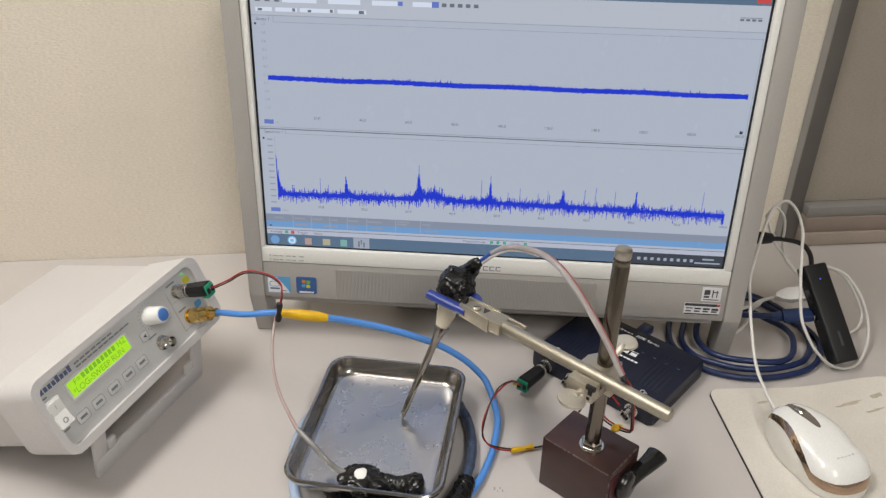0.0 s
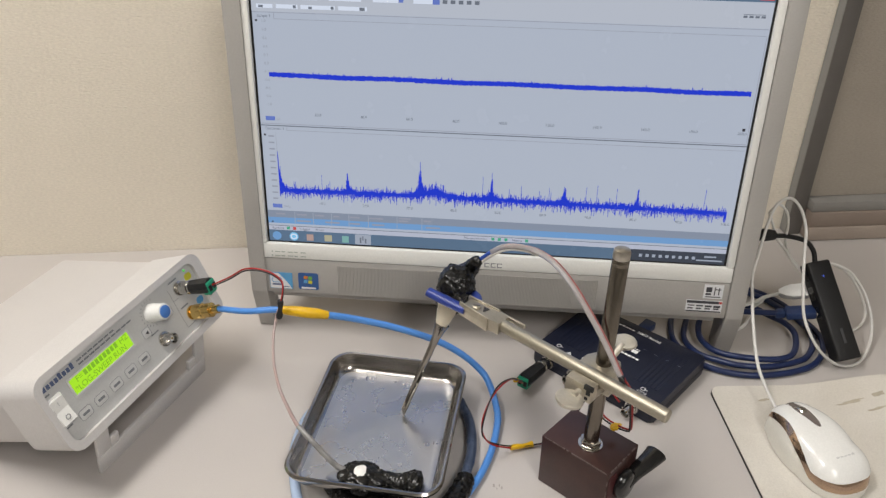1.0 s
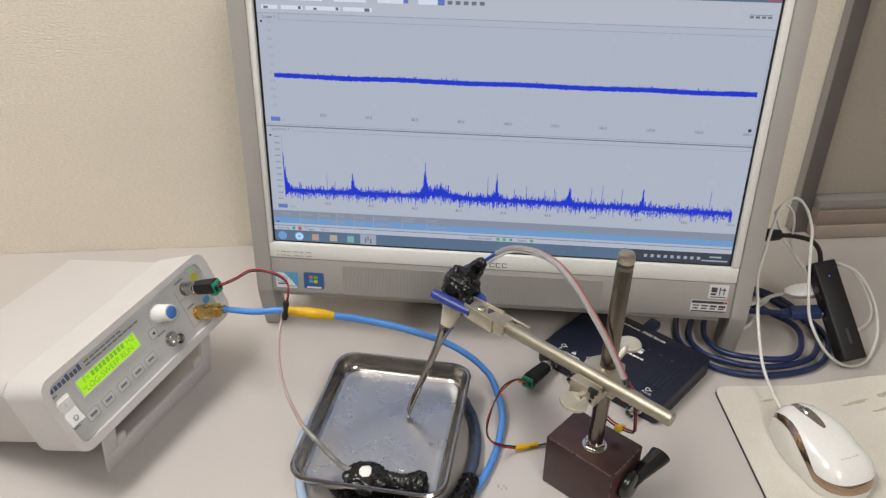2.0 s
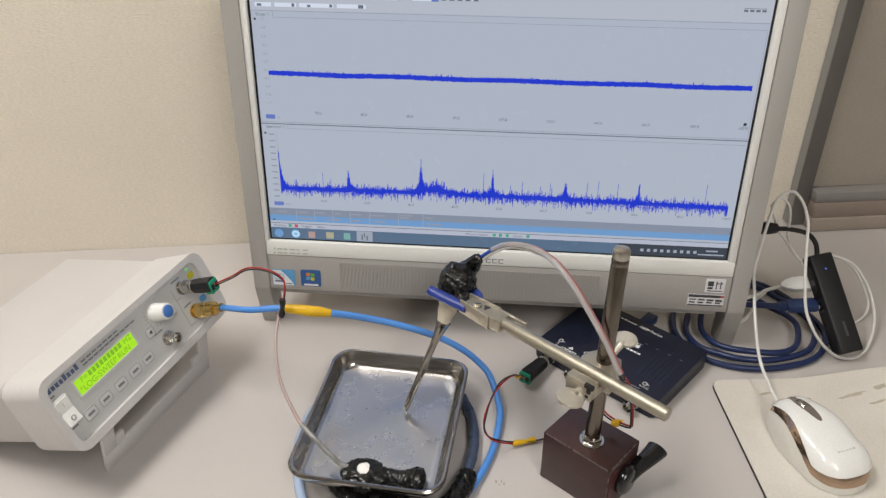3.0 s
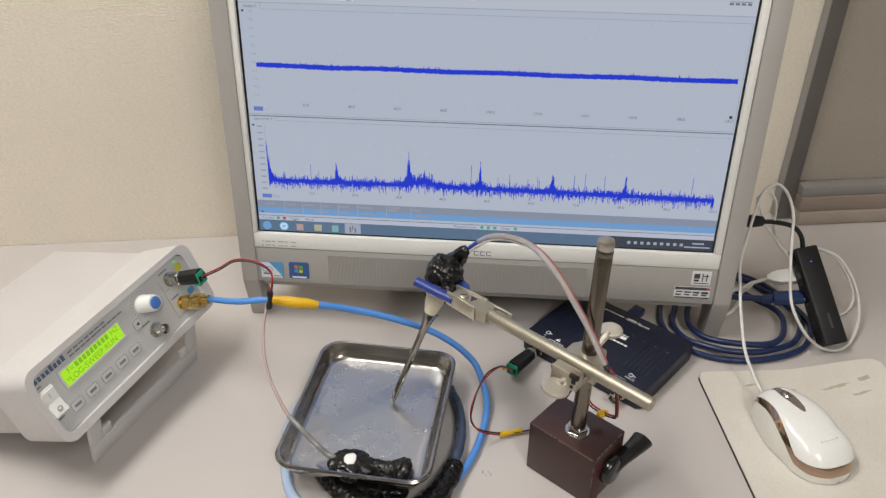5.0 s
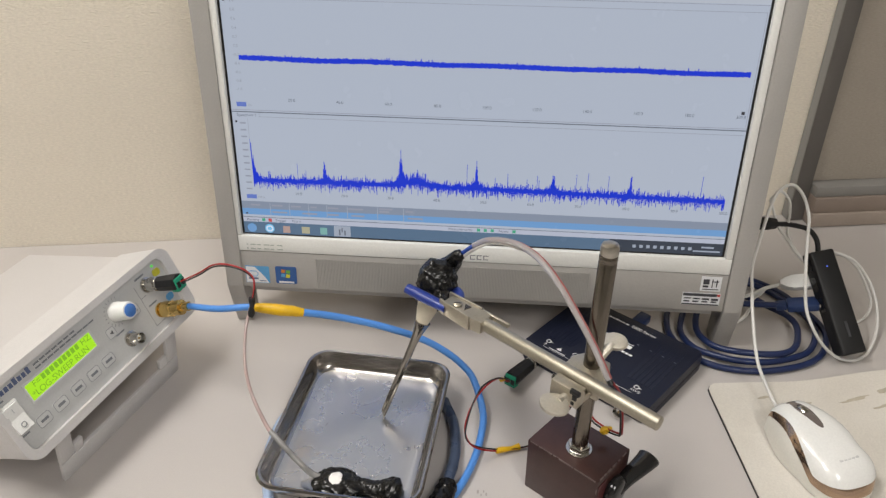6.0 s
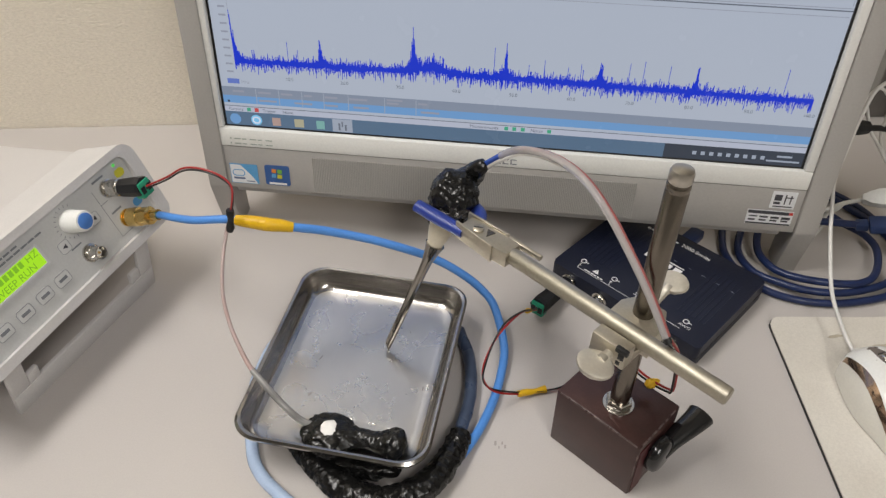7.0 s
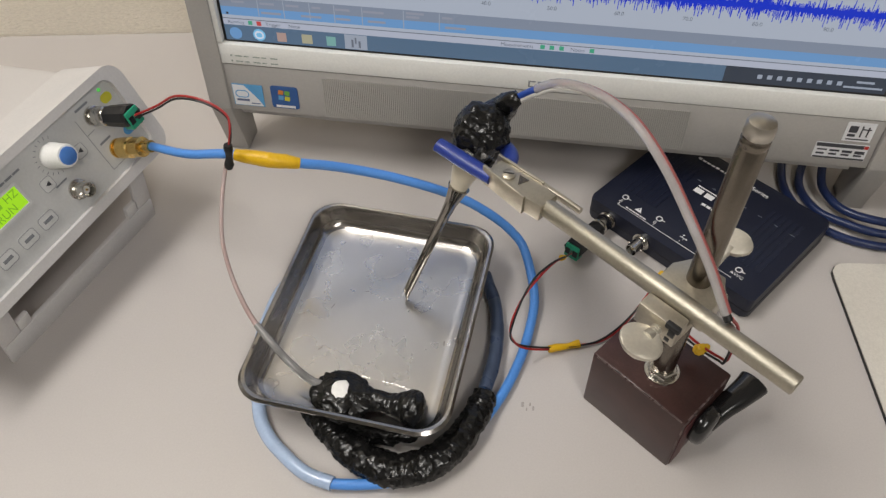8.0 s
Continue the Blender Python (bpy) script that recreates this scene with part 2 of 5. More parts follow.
def ring_wall(outer, inner, z0, z1, m=None, bm=None):
    """A frame: the space between two outlines with as many points each."""
    bm = bm or bmesh.new()
    m = m or Matrix()
    n = len(outer)
    v = [[bm.verts.new(m @ Vector((x, y, z))) for x, y in p] for p, z in
         ((outer, z0), (outer, z1), (inner, z1), (inner, z0))]
    for a, b in zip(v, v[1:] + v[:1]):
        for i in range(n):
            bm.faces.new((a[i], a[(i + 1) % n], b[(i + 1) % n], b[i]))
    return bm


def spline(pts, steps=10):
    """A smooth line through control points."""
    p = [Vector(q) for q in pts]
    p = [2 * p[0] - p[1]] + p + [2 * p[-1] - p[-2]]
    out = []
    for i in range(1, len(p) - 2):
        for k in range(steps):
            t = k / steps
            a, b, c, d = p[i - 1:i + 3]
            out.append(0.5 * ((2 * b) + (c - a) * t + (2 * a - 5 * b + 4 * c - d) * t * t + (3 * b - a - 3 * c + d) * t ** 3))
    return out + [p[-2]]


def tube(pts, radius, seg=12, steps=10, bm=None, rough=0.0, freq=200.0, seed=0.0, flat=1.0):
    """A round cord along control points; radius: one number or a function of 0..1; rough: lumpy relief."""
    bm = bm or bmesh.new()
    line = spline(pts, steps)
    n = len(line)
    rings, up = [], None
    for i, c in enumerate(line):
        d = (line[min(i + 1, n - 1)] - line[max(i - 1, 0)]).normalized()
        if up is None:
            up = Vector((0, 0, 1)) if abs(d.z) < 0.9 else Vector((0, 1, 0))
        side = d.cross(up).normalized()
        up = side.cross(d).normalized()
        r = radius(i / (n - 1)) if callable(radius) else radius
        ring = []
        for k in range(seg):
            a = 2 * math.pi * k / seg
            off = side * math.cos(a) + up * math.sin(a) * flat
            rr = r
            if rough:
                q = (c + off * r) * freq + Vector((seed, seed, seed))
                rr = r * (1 + rough * (noise.noise(q * 0.5) + 0.8 * noise.noise(q) + 0.6 * noise.noise(q * 2.3)))
            ring.append(bm.verts.new(c + off * rr))
        rings.append(ring)
    for a, b in zip(rings, rings[1:]):
        for k in range(seg):
            bm.faces.new((a[k], a[(k + 1) % seg], b[(k + 1) % seg], b[k]))
    bm.faces.new(rings[0])
    bm.faces.new(rings[-1])
    return bm


def lump(c, size, turn, seed, rough=0.18, freq=110.0):
    """A kneaded ball of soft tape."""
    bm = bmesh.new()
    bmesh.ops.create_icosphere(bm, subdivisions=5, radius=1)
    for v in bm.verts:
        q = v.co * 1.0
        p = Vector((q.x * size[0], q.y * size[1], q.z * size[2]))
        s = Vector((seed, seed * 2, seed * 3))
        k = 1 + rough * (noise.noise(p * freq + s) + 0.6 * noise.noise(p * freq * 2.3 + s) + 0.32 * noise.noise(p * freq * 5.1 + s))
        v.co = turn @ (p * k) + Vector(c)
    return bm


def words(name, text, size, material, parent, m, label="", align="LEFT"):
    """Lettering as a flat mesh, in the local x-y plane of m."""
    cu = bpy.data.curves.new(name, "FONT")
    cu.body, cu.size, cu.align_x = text, size, align
    tmp = bpy.data.objects.new(name, cu)
    me = bpy.data.meshes.new_from_object(tmp)
    bpy.data.objects.remove(tmp)
    bpy.data.curves.remove(cu)
    me.materials.append(material)
    ob = new(name, me)
    ob.parent = parent
    ob.matrix_local = m
    return tagged(ob, label)


def axes(o, x, y):
    """A pose with its origin at o, the local x along x, and the local y near y."""
    x = Vector(x).normalized()
    z = x.cross(Vector(y)).normalized()
    y = z.cross(x)
    return Matrix.Translation(o) @ Matrix((x, y, z)).transposed().to_4x4()


def along(a, b):
    """A pose at a whose local z axis points to b."""
    d = Vector(b) - Vector(a)
    return Matrix.Translation(a) @ d.to_track_quat("Z", "Y").to_matrix().to_4x4()


# ---- the room ----
YAW = math.degrees(math.atan(0.14))
W0 = pose(0, 0.9227, 0, 0, 0, YAW)          # the back wall's face: local y = 0


def setting(name, bm, material, label, m=None):
    ob = part(name, bm, material, None, label, smooth=False)
    if m:
        ob.matrix_world = m
    return tagged(ob, kind="structure", category=name.split("_")[0])


setting("wall_north", box(-2.4, 2.4, 0, 0.1, -0.72, CEILING), M_WALL, "cream wallpaper with a fine horizontal woven relief", W0)
setting("wall_south", box(-2.2, 2.2, -2.3, -2.2, -0.72, CEILING), M_PLAIN, "plain light painted wall behind the camera")
setting("wall_west", box(-2.2, -2.1, -2.2, 1.2, -0.72, CEILING), M_PLAIN, "plain light painted side wall")
setting("wall_east", box(2.1, 2.2, -2.2, 1.4, -0.72, CEILING), M_PLAIN, "plain light painted side wall")
setting("floor", box(-2.3, 2.3, -2.3, 1.5, -0.78, -0.72), M_FLOOR, "dark grey carpet floor under the desk")
setting("ceiling", box(-2.3, 2.3, -2.3, 1.5, CEILING, CEILING + 0.08), M_CEIL, "off-white ceiling boards above the desk")
setting("partition_panel", box(0.5056, 1.6, -0.012, -0.001, 0.0526, 1.0), M_PANEL, "beige fabric partition panel above the brown rail", W0)
post = setting("trim_post", box(0.4862, 0.5050, -0.0150, -0.0005, 0.001, 1.0, 0.0008), M_POST, "grey painted upright partition post, front face darkened as in shade", W0)
# the post's front lies in shade: a thin strip colours it darker
part("front_shade", box(0.4863, 0.5051, -0.0176, -0.0152, 0.001, 1.0, 0.0006), mat("dark_grey_shade", (0.135, 0.125, 0.115), 0.5, vary=0.06, scale=20), post, "dark grey strip giving the front face its shade")
rail = thing("partition_rail", W0 @ pose(0.5056, 0, 0), "brown two-step rail along the foot of the partition", "rail", kind="structure")
part("lower_strip", box(0, 1.1, -0.036, -0.0005, 0.001, 0.0185, 0.001), M_RAIL2, rail)
part("upper_strip", box(0, 1.1, -0.033, -0.0005, 0.0188, 0.0385, 0.001), M_RAIL, rail)
part("cap", box(0, 1.1, -0.030, -0.0005, 0.0388, 0.0520, 0.001), mat("grey_cap", (0.24, 0.23, 0.215), 0.55, vary=0.06, scale=20), rail)

desk = thing("desk", pose(0, 0, 0), "pale grey laminate office desk, bare and slightly scuffed", "desk")
bm = bmesh.new()
prism([(-1.0, -0.12), (1.25, -0.12), (1.25, 0.9217 + 0.14 * 1.25), (-1.0, 0.9217 - 0.14)], -0.03, 0, bm=bm)
part("desktop", bm, M_DESK, desk, smooth=False)
for x in (-0.95, 1.15):
    part("side_panel", box(x, x + 0.03, -0.05, 0.7, -0.72, -0.0305), M_POST, desk)
for x, y, w in ((0.108, 0.5305, 0.0016), (0.1125, 0.531, 0.0011), (0.1145, 0.5285, 0.0013), (0.1105, 0.5275, 0.0009), (0.365, 0.69, 0.0018)):
    part("scuff", prism(outline(w, w * 2.2, w * 0.4, 2, x, y), 0.00005, 0.00025), M_GREASE, desk, "small grey scuff mark")

for lx, ly, long, _ in LAMPS:
    f = thing("ceiling_light", pose(lx, ly, CEILING - 0.001), "white ceiling fluorescent fitting over the desk", "lamp", "ceiling lights")
    part("housing", box(-0.22, 0.22, -long / 2 - 0.04, long / 2 + 0.04, -0.05, 0, 0.006), M_WHITE, f)
    part("diffuser", box(-0.19, 0.19, -long / 2, long / 2, -0.062, -0.0503, 0.003), S_LAMP, f)


# ---- the all-in-one computer ----
MON = axes((-0.1187, 0.7346, 0.1042), (0.9995, -0.0305, -0.0053), (0.02, 0.99, -0.0949))
SCR_W, SCR_H = 0.443, 0.2485


def rect(u0, u1, v0, v1, y, bm=None):
    """A flat piece in the screen's plane, y behind (minus: before) it."""
    bm = bm or bmesh.new()
    bm.faces.new([bm.verts.new((u, y, v)) for u, v in ((u0, v0), (u1, v0), (u1, v1), (u0, v1))])
    return bm


def plate(u0, u1, v0, v1, y0, y1, bevel=0.001, seg=2):
    return box(u0, u1, y0, y1, v0, v1, bevel, seg)


def build_computer():
    mon = thing("desktop_computer", MON, "silver-grey all-in-one desktop computer with a lit wide screen", "computer")
    # white bezel round the display: four bars butted end to end
    bez = part("bezel", plate(-0.0069, 0.4506, -0.0165, -0.0006, -0.003, 0.014, 0.0012), M_BEZEL, mon, "white plastic screen surround")
    part("bezel_top", plate(-0.0069, 0.4506, 0.2491, 0.2640, -0.003, 0.014, 0.0012), M_BEZEL, mon)
    part("bezel_side", plate(-0.0069, -0.0006, -0.0005, 0.2490, -0.003, 0.014, 0.0012), M_BEZEL, mon)
    part("bezel_side", plate(0.4436, 0.4506, -0.0005, 0.2490, -0.003, 0.014, 0.0012), M_BEZEL, mon)
    # side pillars that run down into the feet
    for u0, u1, lean in ((-0.0198, -0.0072, -0.012), (0.4510, 0.4675, 0.0)):
        p = [(-0.005, 0.285), (0.026, 0.285), (0.026, -0.06), (0.034, -0.1010), (0.012, -0.1032), (-0.005, -0.054)]
        b = bmesh.new()
        lo = [b.verts.new((u0 + lean * max(0, v + 0.05), y, v)) for y, v in p]
        hi = [b.verts.new((u1 + (0.0035 if lean and v < -0.05 else 0), y, v)) for y, v in p]
        for i in range(6):
            b.faces.new((lo[i], lo[(i + 1) % 6], hi[(i + 1) % 6], hi[i]))
        b.faces.new(lo), b.faces.new(hi)
        bmesh.ops.bevel(b, geom=list(b.edges), offset=0.0012, segments=2, profile=0.5, affect="EDGES")
        part("pillar", b, M_CHASSIS, mon, "silver-grey side pillar and foot")
    low = part("speaker_panel", plate(-0.0070, 0.4508, -0.0555, -0.0168, -0.0025, 0.02, 0.0012), M_CHASSIS, mon)
    b = bmesh.new()
    rect(0.068, 0.325, -0.0535, -0.0215, -0.0027, b)
    part("grille_bed", b, M_GROOVE, low)
    b = bmesh.new()
    for i in range(184):
        u = 0.0685 + i * 0.00140
        box(u, u + 0.00085, -0.0038, -0.0028, -0.0535, -0.0215, 0, bm=b)
    tagged(part("grille_rib", b, M_GRILLE, low, "fine upright ribs over the loudspeakers", smooth=False), kind="stuff")
    part("lower_lip", plate(0.0, 0.443, -0.0625, -0.0560, 0.004, 0.03, 0.001), M_GROOVE, mon)
    part("back_shell", plate(-0.004, 0.447, -0.050, 0.27, 0.0145, 0.062, 0.008, 3), M_CHASSIS, mon)
    part("rear_stand", plate(0.12, 0.32, -0.1035, 0.10, 0.064, 0.085, 0.004), M_CHASSIS, mon)
    # stickers, badge and small print
    st = part("processor_sticker", plate(-0.0005, 0.0225, -0.0505, -0.0325, -0.0030, -0.0026, 0.0), M_STICKC, mon, "white and light blue processor sticker", False)
    b = bmesh.new()
    pts = [(0.0000, -0.0500), (0.0218, -0.0500)] + [(0.0218 - 0.0135 * math.sin(a), -0.0500 + 0.0170 * (1 - math.cos(a) * 0) * math.sin(a) ** 0.8)
                                                     for a in (0.2, 0.5, 0.8, 1.1, 1.4)] + [(0.0000, -0.0330)]
    b.faces.new([b.verts.new((u, -0.00325, v)) for u, v in pts])
    part("sticker_field", b, M_STICKW, st, smooth=False)
    b = bmesh.new()
    ring_wall(outline(0.0105, 0.0062, 0.0030), outline(0.0090, 0.0048, 0.0023), 0, 0.0002, pose(0.0066, -0.0033, -0.0405, 90, 0, 0), b)
    part("sticker_ring", b, M_STICKC, st)
    b = bmesh.new()
    rect(0.002, 0.0115, -0.0465, -0.0447, -0.0034, b), rect(0.0125, 0.0195, -0.0484, -0.0475, -0.0034, b)
    part("sticker_bar", b, M_BLUEP, st, smooth=False)
    st = part("system_sticker", prism(outline(0.0205, 0.0185, 0.002, 4), 0, 0.0004, pose(0.0388, -0.0026, -0.0408, 90, 0, 0)), M_STICKB, mon, "dark blue sticker with a four-colour window mark")
    for i, (du, dv, mt) in enumerate(((-0.0025, 0.0040, M_ORANGE), (0.0022, 0.0036, M_LEAF), (-0.0028, -0.0005, M_STICKC), (0.0019, -0.0010, M_YELST))):
        b = bmesh.new()
        b.faces.new([b.verts.new((0.0388 + du + x + 0.15 * z, -0.0033, -0.0405 + dv + z - 0.1 * x)) for x, z in
                     ((-0.0019, -0.0018), (0.0019, -0.0018), (0.0019, 0.0018), (-0.0019, 0.0018))])
        part("window_mark", b, mt, st, smooth=False)
    b = bmesh.new()
    rect(0.0315, 0.0462, -0.0492, -0.0472, -0.0033, b)
    part("sticker_bar", b, M_STICKW, st, smooth=False)
    b = bmesh.new()                          # maker's badge as three plain strokes
    for u0, u1 in ((0.2143, 0.2192), (0.2205, 0.2252), (0.2265, 0.2314)):
        rect(u0, u0 + 0.0010, -0.0136, -0.0088, -0.0032, b)
        rect(u0 + 0.0011, u1, -0.0097, -0.0088, -0.0032, b)
        rect(u0 + 0.0011, u1, -0.0136, -0.0127, -0.0032, b)
    part("badge", b, M_LINE, bez, "plain grey badge strokes", False)
    b = bmesh.new()
    for k in range(2):
        rect(0.0035, 0.0048, -0.0098 - 0.0042 * k, -0.0085 - 0.0042 * k, -0.0032, b)
        for j in range(5):
            rect(0.0070 + 0.0064 * j, 0.0122 + 0.0064 * j - 0.0018 * (j % 2), -0.0097 - 0.0042 * k, -0.0088 - 0.0042 * k, -0.0032, b)
    part("small_print", b, mat("green_grey_print", (0.35, 0.40, 0.36), 0.5), bez, smooth=False)
    st = part("licence_sticker", plate(0.4265, 0.4448, -0.0338, -0.0188, -0.0029, -0.0026, 0), M_STICKW, mon, "small white sticker with black marks", False)
    b = bmesh.new()
    for u0, u1, v0, v1 in ((0.4285, 0.4340, -0.0268, -0.0215), (0.4362, 0.4372, -0.0300, -0.0212), (0.4372, 0.4425, -0.0243, -0.0233), (0.4402, 0.4412, -0.0296, -0.0218),
                           (0.4285, 0.4335, -0.0300, -0.0278), (0.4285, 0.4430, -0.0324, -0.0314)):
        rect(u0, u1, v0, v1, -0.0032, b)
    part("print", b, M_DARKINK, st, smooth=False)
    st = part("model_sticker", plate(0.4118, 0.4462, -0.0490, -0.0362, -0.0029, -0.0026, 0), M_STICKW, mon, "white label with a black head stripe and bars", False)
    b = bmesh.new()
    rect(0.4122, 0.4428, -0.0395, -0.0366, -0.0032, b), rect(0.4122, 0.4458, -0.0487, -0.0474, -0.0032, b)
    for j in range(4):
        rect(0.4135 + 0.0082 * j, 0.4200 + 0.0082 * j, -0.0425 - 0.0004 * j, -0.0413, -0.0032, b)
        rect(0.4135 + 0.0082 * j, 0.4188 + 0.0082 * j, -0.0458, -0.0443, -0.0032, b)
    part("print", b, M_DARKINK, st, smooth=False)
    b = bmesh.new()
    rect(0.4430, 0.4458, -0.0393, -0.0368, -0.0032, b)
    part("red_mark", b, M_RED, st, smooth=False)
    # the display and what it shows
    part("display_surround", plate(-0.0005, 0.4435, -0.0004, 0.2490, 0.0012, 0.010, 0), M_BLACK, mon)
    b = bmesh.new()
    rect(0.0016, 0.4414, 0.0012, 0.2474, 0.0010, b)
    scr = part("screen", b, S_BACK, mon, "lit screen with a pale blue measuring window and blue traces", False)

    def show(name, rects, material, lift=1, label=""):
        for r in rects:
            part(name, rect(*r, 0.0010 - 0.00018 * lift), material, scr, label, False)

    show("title_bar", [(0.0016, 0.4414, 0.2410, 0.2474)], S_TASK)
    show("close_button", [(0.4290, 0.4405, 0.2425, 0.2472)], S_RED, 2)
    show("menu_bar", [(0.0016, 0.4414, 0.2200, 0.2408)], glow("display_menu", (0.43, 0.465, 0.54)))
    show("tool_field", [(0.006, 0.0205, 0.2228, 0.2262), (0.0235, 0.0425, 0.2228, 0.2262), (0.045, 0.075, 0.2228, 0.2262), (0.078, 0.103, 0.2228, 0.2262),
                        (0.030, 0.060, 0.2305, 0.2345), (0.070, 0.098, 0.2305, 0.2345), (0.108, 0.130, 0.2305, 0.2345), (0.143, 0.165, 0.2305, 0.2345)], S_WHITE, 2)
    icons = [(0.006 + 0.0085 * i, 0.0105 + 0.0085 * i, 0.2310, 0.2342) for i in range(3)] + [(0.168 + 0.0068 * i, 0.172 + 0.0068 * i, 0.2312, 0.2342) for i in range(5)]
    icons += [(0.0385, 0.0410, 0.2232, 0.2258), (0.0715, 0.0740, 0.2232, 0.2258), (0.0965, 0.1010, 0.2230, 0.2258), (0.008, 0.012, 0.2232, 0.2252), (0.052, 0.055, 0.2230, 0.2250)]
    show("tool_icon", icons, S_INK, 3)
    show("tool_pick", [(0.1595, 0.1655, 0.2303, 0.2352), (0.1305, 0.1345, 0.2310, 0.2345)], S_BOX, 4)
    show("rule", [(0.0016, 0.4414, 0.2190, 0.2195), (0.021, 0.4400, 0.2136, 0.2140), (0.0207, 0.0212, 0.2136, 0.2190), (0.4398, 0.4402, 0.1215, 0.2136),
                  (0.0016, 0.4414, 0.1196, 0.1201), (0.026, 0.4400, 0.1138, 0.1142), (0.0257, 0.0262, 0.1138, 0.1178), (0.0150, 0.0153, 0.0500, 0.1120)], S_SOFT, 1)
    show("divider", [(0.0016, 0.4414, 0.1177, 0.1186), (0.0016, 0.4414, 0.0172, 0.0178)], S_INK, 2)
    show("logo", [(0.4178 + 0.0049 * i, 0.4212 + 0.0049 * i, 0.2282, 0.2300) for i in range(4)] + [(0.4178, 0.4359, 0.2306, 0.2311)], S_INK, 2, "plain grey bars of a logo")
    show("axis_box", [(0.0068, 0.0155, 0.1228, 0.1268), (0.0072, 0.0165, 0.0362, 0.0402)], S_BOX, 1)
    show("marker", [(0.0040, 0.0058, 0.2112, 0.2130), (0.0040, 0.0058, 0.1082, 0.1100), (0.4345, 0.4372, 0.1318, 0.1344), (0.0050, 0.0066, 0.0205, 0.0221)], S_DARK, 2)
    show("measure_band", [(0.0016, 0.4414, 0.0262, 0.0335)], S_BAND, 1)
    show("value_strip", [(0.0016, 0.4414, 0.0200, 0.0262)], S_BLUE, 1)
    show("column_rule", [(x, x + 0.0006, 0.0205, 0.0330) for x in (0.028, 0.046, 0.064, 0.081, 0.100, 0.128, 0.152)], S_BAR, 2)
    show("column_text", [(0.010 + d, 0.010 + d + w, v, v + 0.0016) for d, w, v in ((0, 0.009, 0.0292), (0.020, 0.010, 0.0292), (0.038, 0.009, 0.0292), (0.056, 0.006, 0.0292), (0.072, 0.010, 0.0292),
                         (0.091, 0.014, 0.0292), (0.120, 0.012, 0.0306), (0.120, 0.009, 0.0280), (0.144, 0.007, 0.0292), (0.020, 0.014, 0.0225), (0.048, 0.014, 0.0225), (0.072, 0.010, 0.0225), (0.094, 0.012, 0.0225), (0.146, 0.014, 0.0225))], S_SOFT, 2)
    show("status_bar", [(0.0016, 0.4414, 0.0128, 0.0172)], glow("display_status", (0.42, 0.45, 0.55)), 1)
    show("status_square", [(x, x + 0.0030, 0.0136, 0.0166) for x in (0.0195, 0.2197, 0.2258, 0.2322, 0.2520)], S_GREEN, 2)
    show("stop_mark", [(0.0255, 0.0287, 0.0134, 0.0166)], S_RED, 2)
    show("task_bar", [(0.0016, 0.3400, 0.0012, 0.0127)], S_TASK, 1)
    show("task_bar_end", [(0.3400, 0.4414, 0.0012, 0.0127)], S_TASKD, 1)
    show("task_button", [(0.0868, 0.1025, 0.0016, 0.0124)], S_BAR, 2)
    show("task_icon", [(0.0915, 0.0930, 0.0030, 0.0090), (0.0940, 0.0952, 0.0060, 0.0105), (0.0965, 0.0980, 0.0030, 0.0080)], S_INK, 3)
    show("folder_icon", [(0.0565, 0.0640, 0.0030, 0.0098)], glow("display_sand", (0.38, 0.36, 0.25)), 3)
    show("player_icon", [(0.0388, 0.0455, 0.0028, 0.0096)], glow("display_pink", (0.40, 0.28, 0.25)), 3)
    show("swirl_icon", [(0.0740, 0.0805, 0.0028, 0.0098)], glow("display_teal", (0.18, 0.38, 0.36)), 3)
    for u, mt, nm in ((0.0092, S_BLUE, "start_orb"), (0.0261, glow("display_sky", (0.18, 0.48, 0.75)), "browser_icon")):
        part(nm, prism(outline(0.0088, 0.0088, 0.0043, 5), 0, 0.0001, pose(u, 0.0006, 0.0065, 90, 0, 0)), mt, scr)
    part("browser_ring", ring_wall(outline(0.0066, 0.0060, 0.0028), outline(0.0042, 0.0034, 0.0016), 0, 0.0001, pose(0.0261, 0.0004, 0.0065, 90, 0, 0)), S_WHITE, scr)
    show("tray_icon", [(0.3610 + 0.0062 * i, 0.3640 + 0.0062 * i, 0.0052, 0.0082) for i in range(9)], S_BAR, 2)
    show("clock", [(0.4220, 0.4330, 0.0078, 0.0094), (0.4150, 0.4390, 0.0040, 0.0054)], S_BAR, 2)
    # the readable lettering
    def write(text, u, v, size, material=S_SOFT, align="CENTER", name="axis_number"):
        words(name, text, size, material, scr, pose(u, 0.0005, v, 90, 0, 0), align=align)

    for i in range(1, 11):
        write("%d.0" % (20 * i), 0.0138 + 0.0421 * i, 0.1285, 0.0036, S_INK)
        write("%d.0" % (10 * i), 0.0140 + 0.0421 * i, 0.0415, 0.0036, S_INK)
    for i in range(11):
        write("%.1f" % (1 - 0.2 * i), 0.0135, 0.2110 - 0.0074 * i, 0.0034, S_SOFT, "RIGHT")
    show("scale_mark", [(0.0080, 0.0132, 0.1072 - 0.0062 * i, 0.1086 - 0.0062 * i) for i in range(11)], S_SOFT, 2)
    write("Scope 1", 0.006, 0.2150, 0.0038, S_INK, "LEFT", "tab_name")
    write("Spectrum 1", 0.006, 0.1142, 0.0038, S_INK, "LEFT", "tab_name")
    write("us", 0.0172, 0.1235, 0.0034, S_SOFT, "LEFT", "unit")
    write("MHz", 0.0180, 0.0368, 0.0034, S_SOFT, "LEFT", "unit")
    write("Running", 0.0050, 0.0138, 0.0036, S_INK, "LEFT", "status_word")
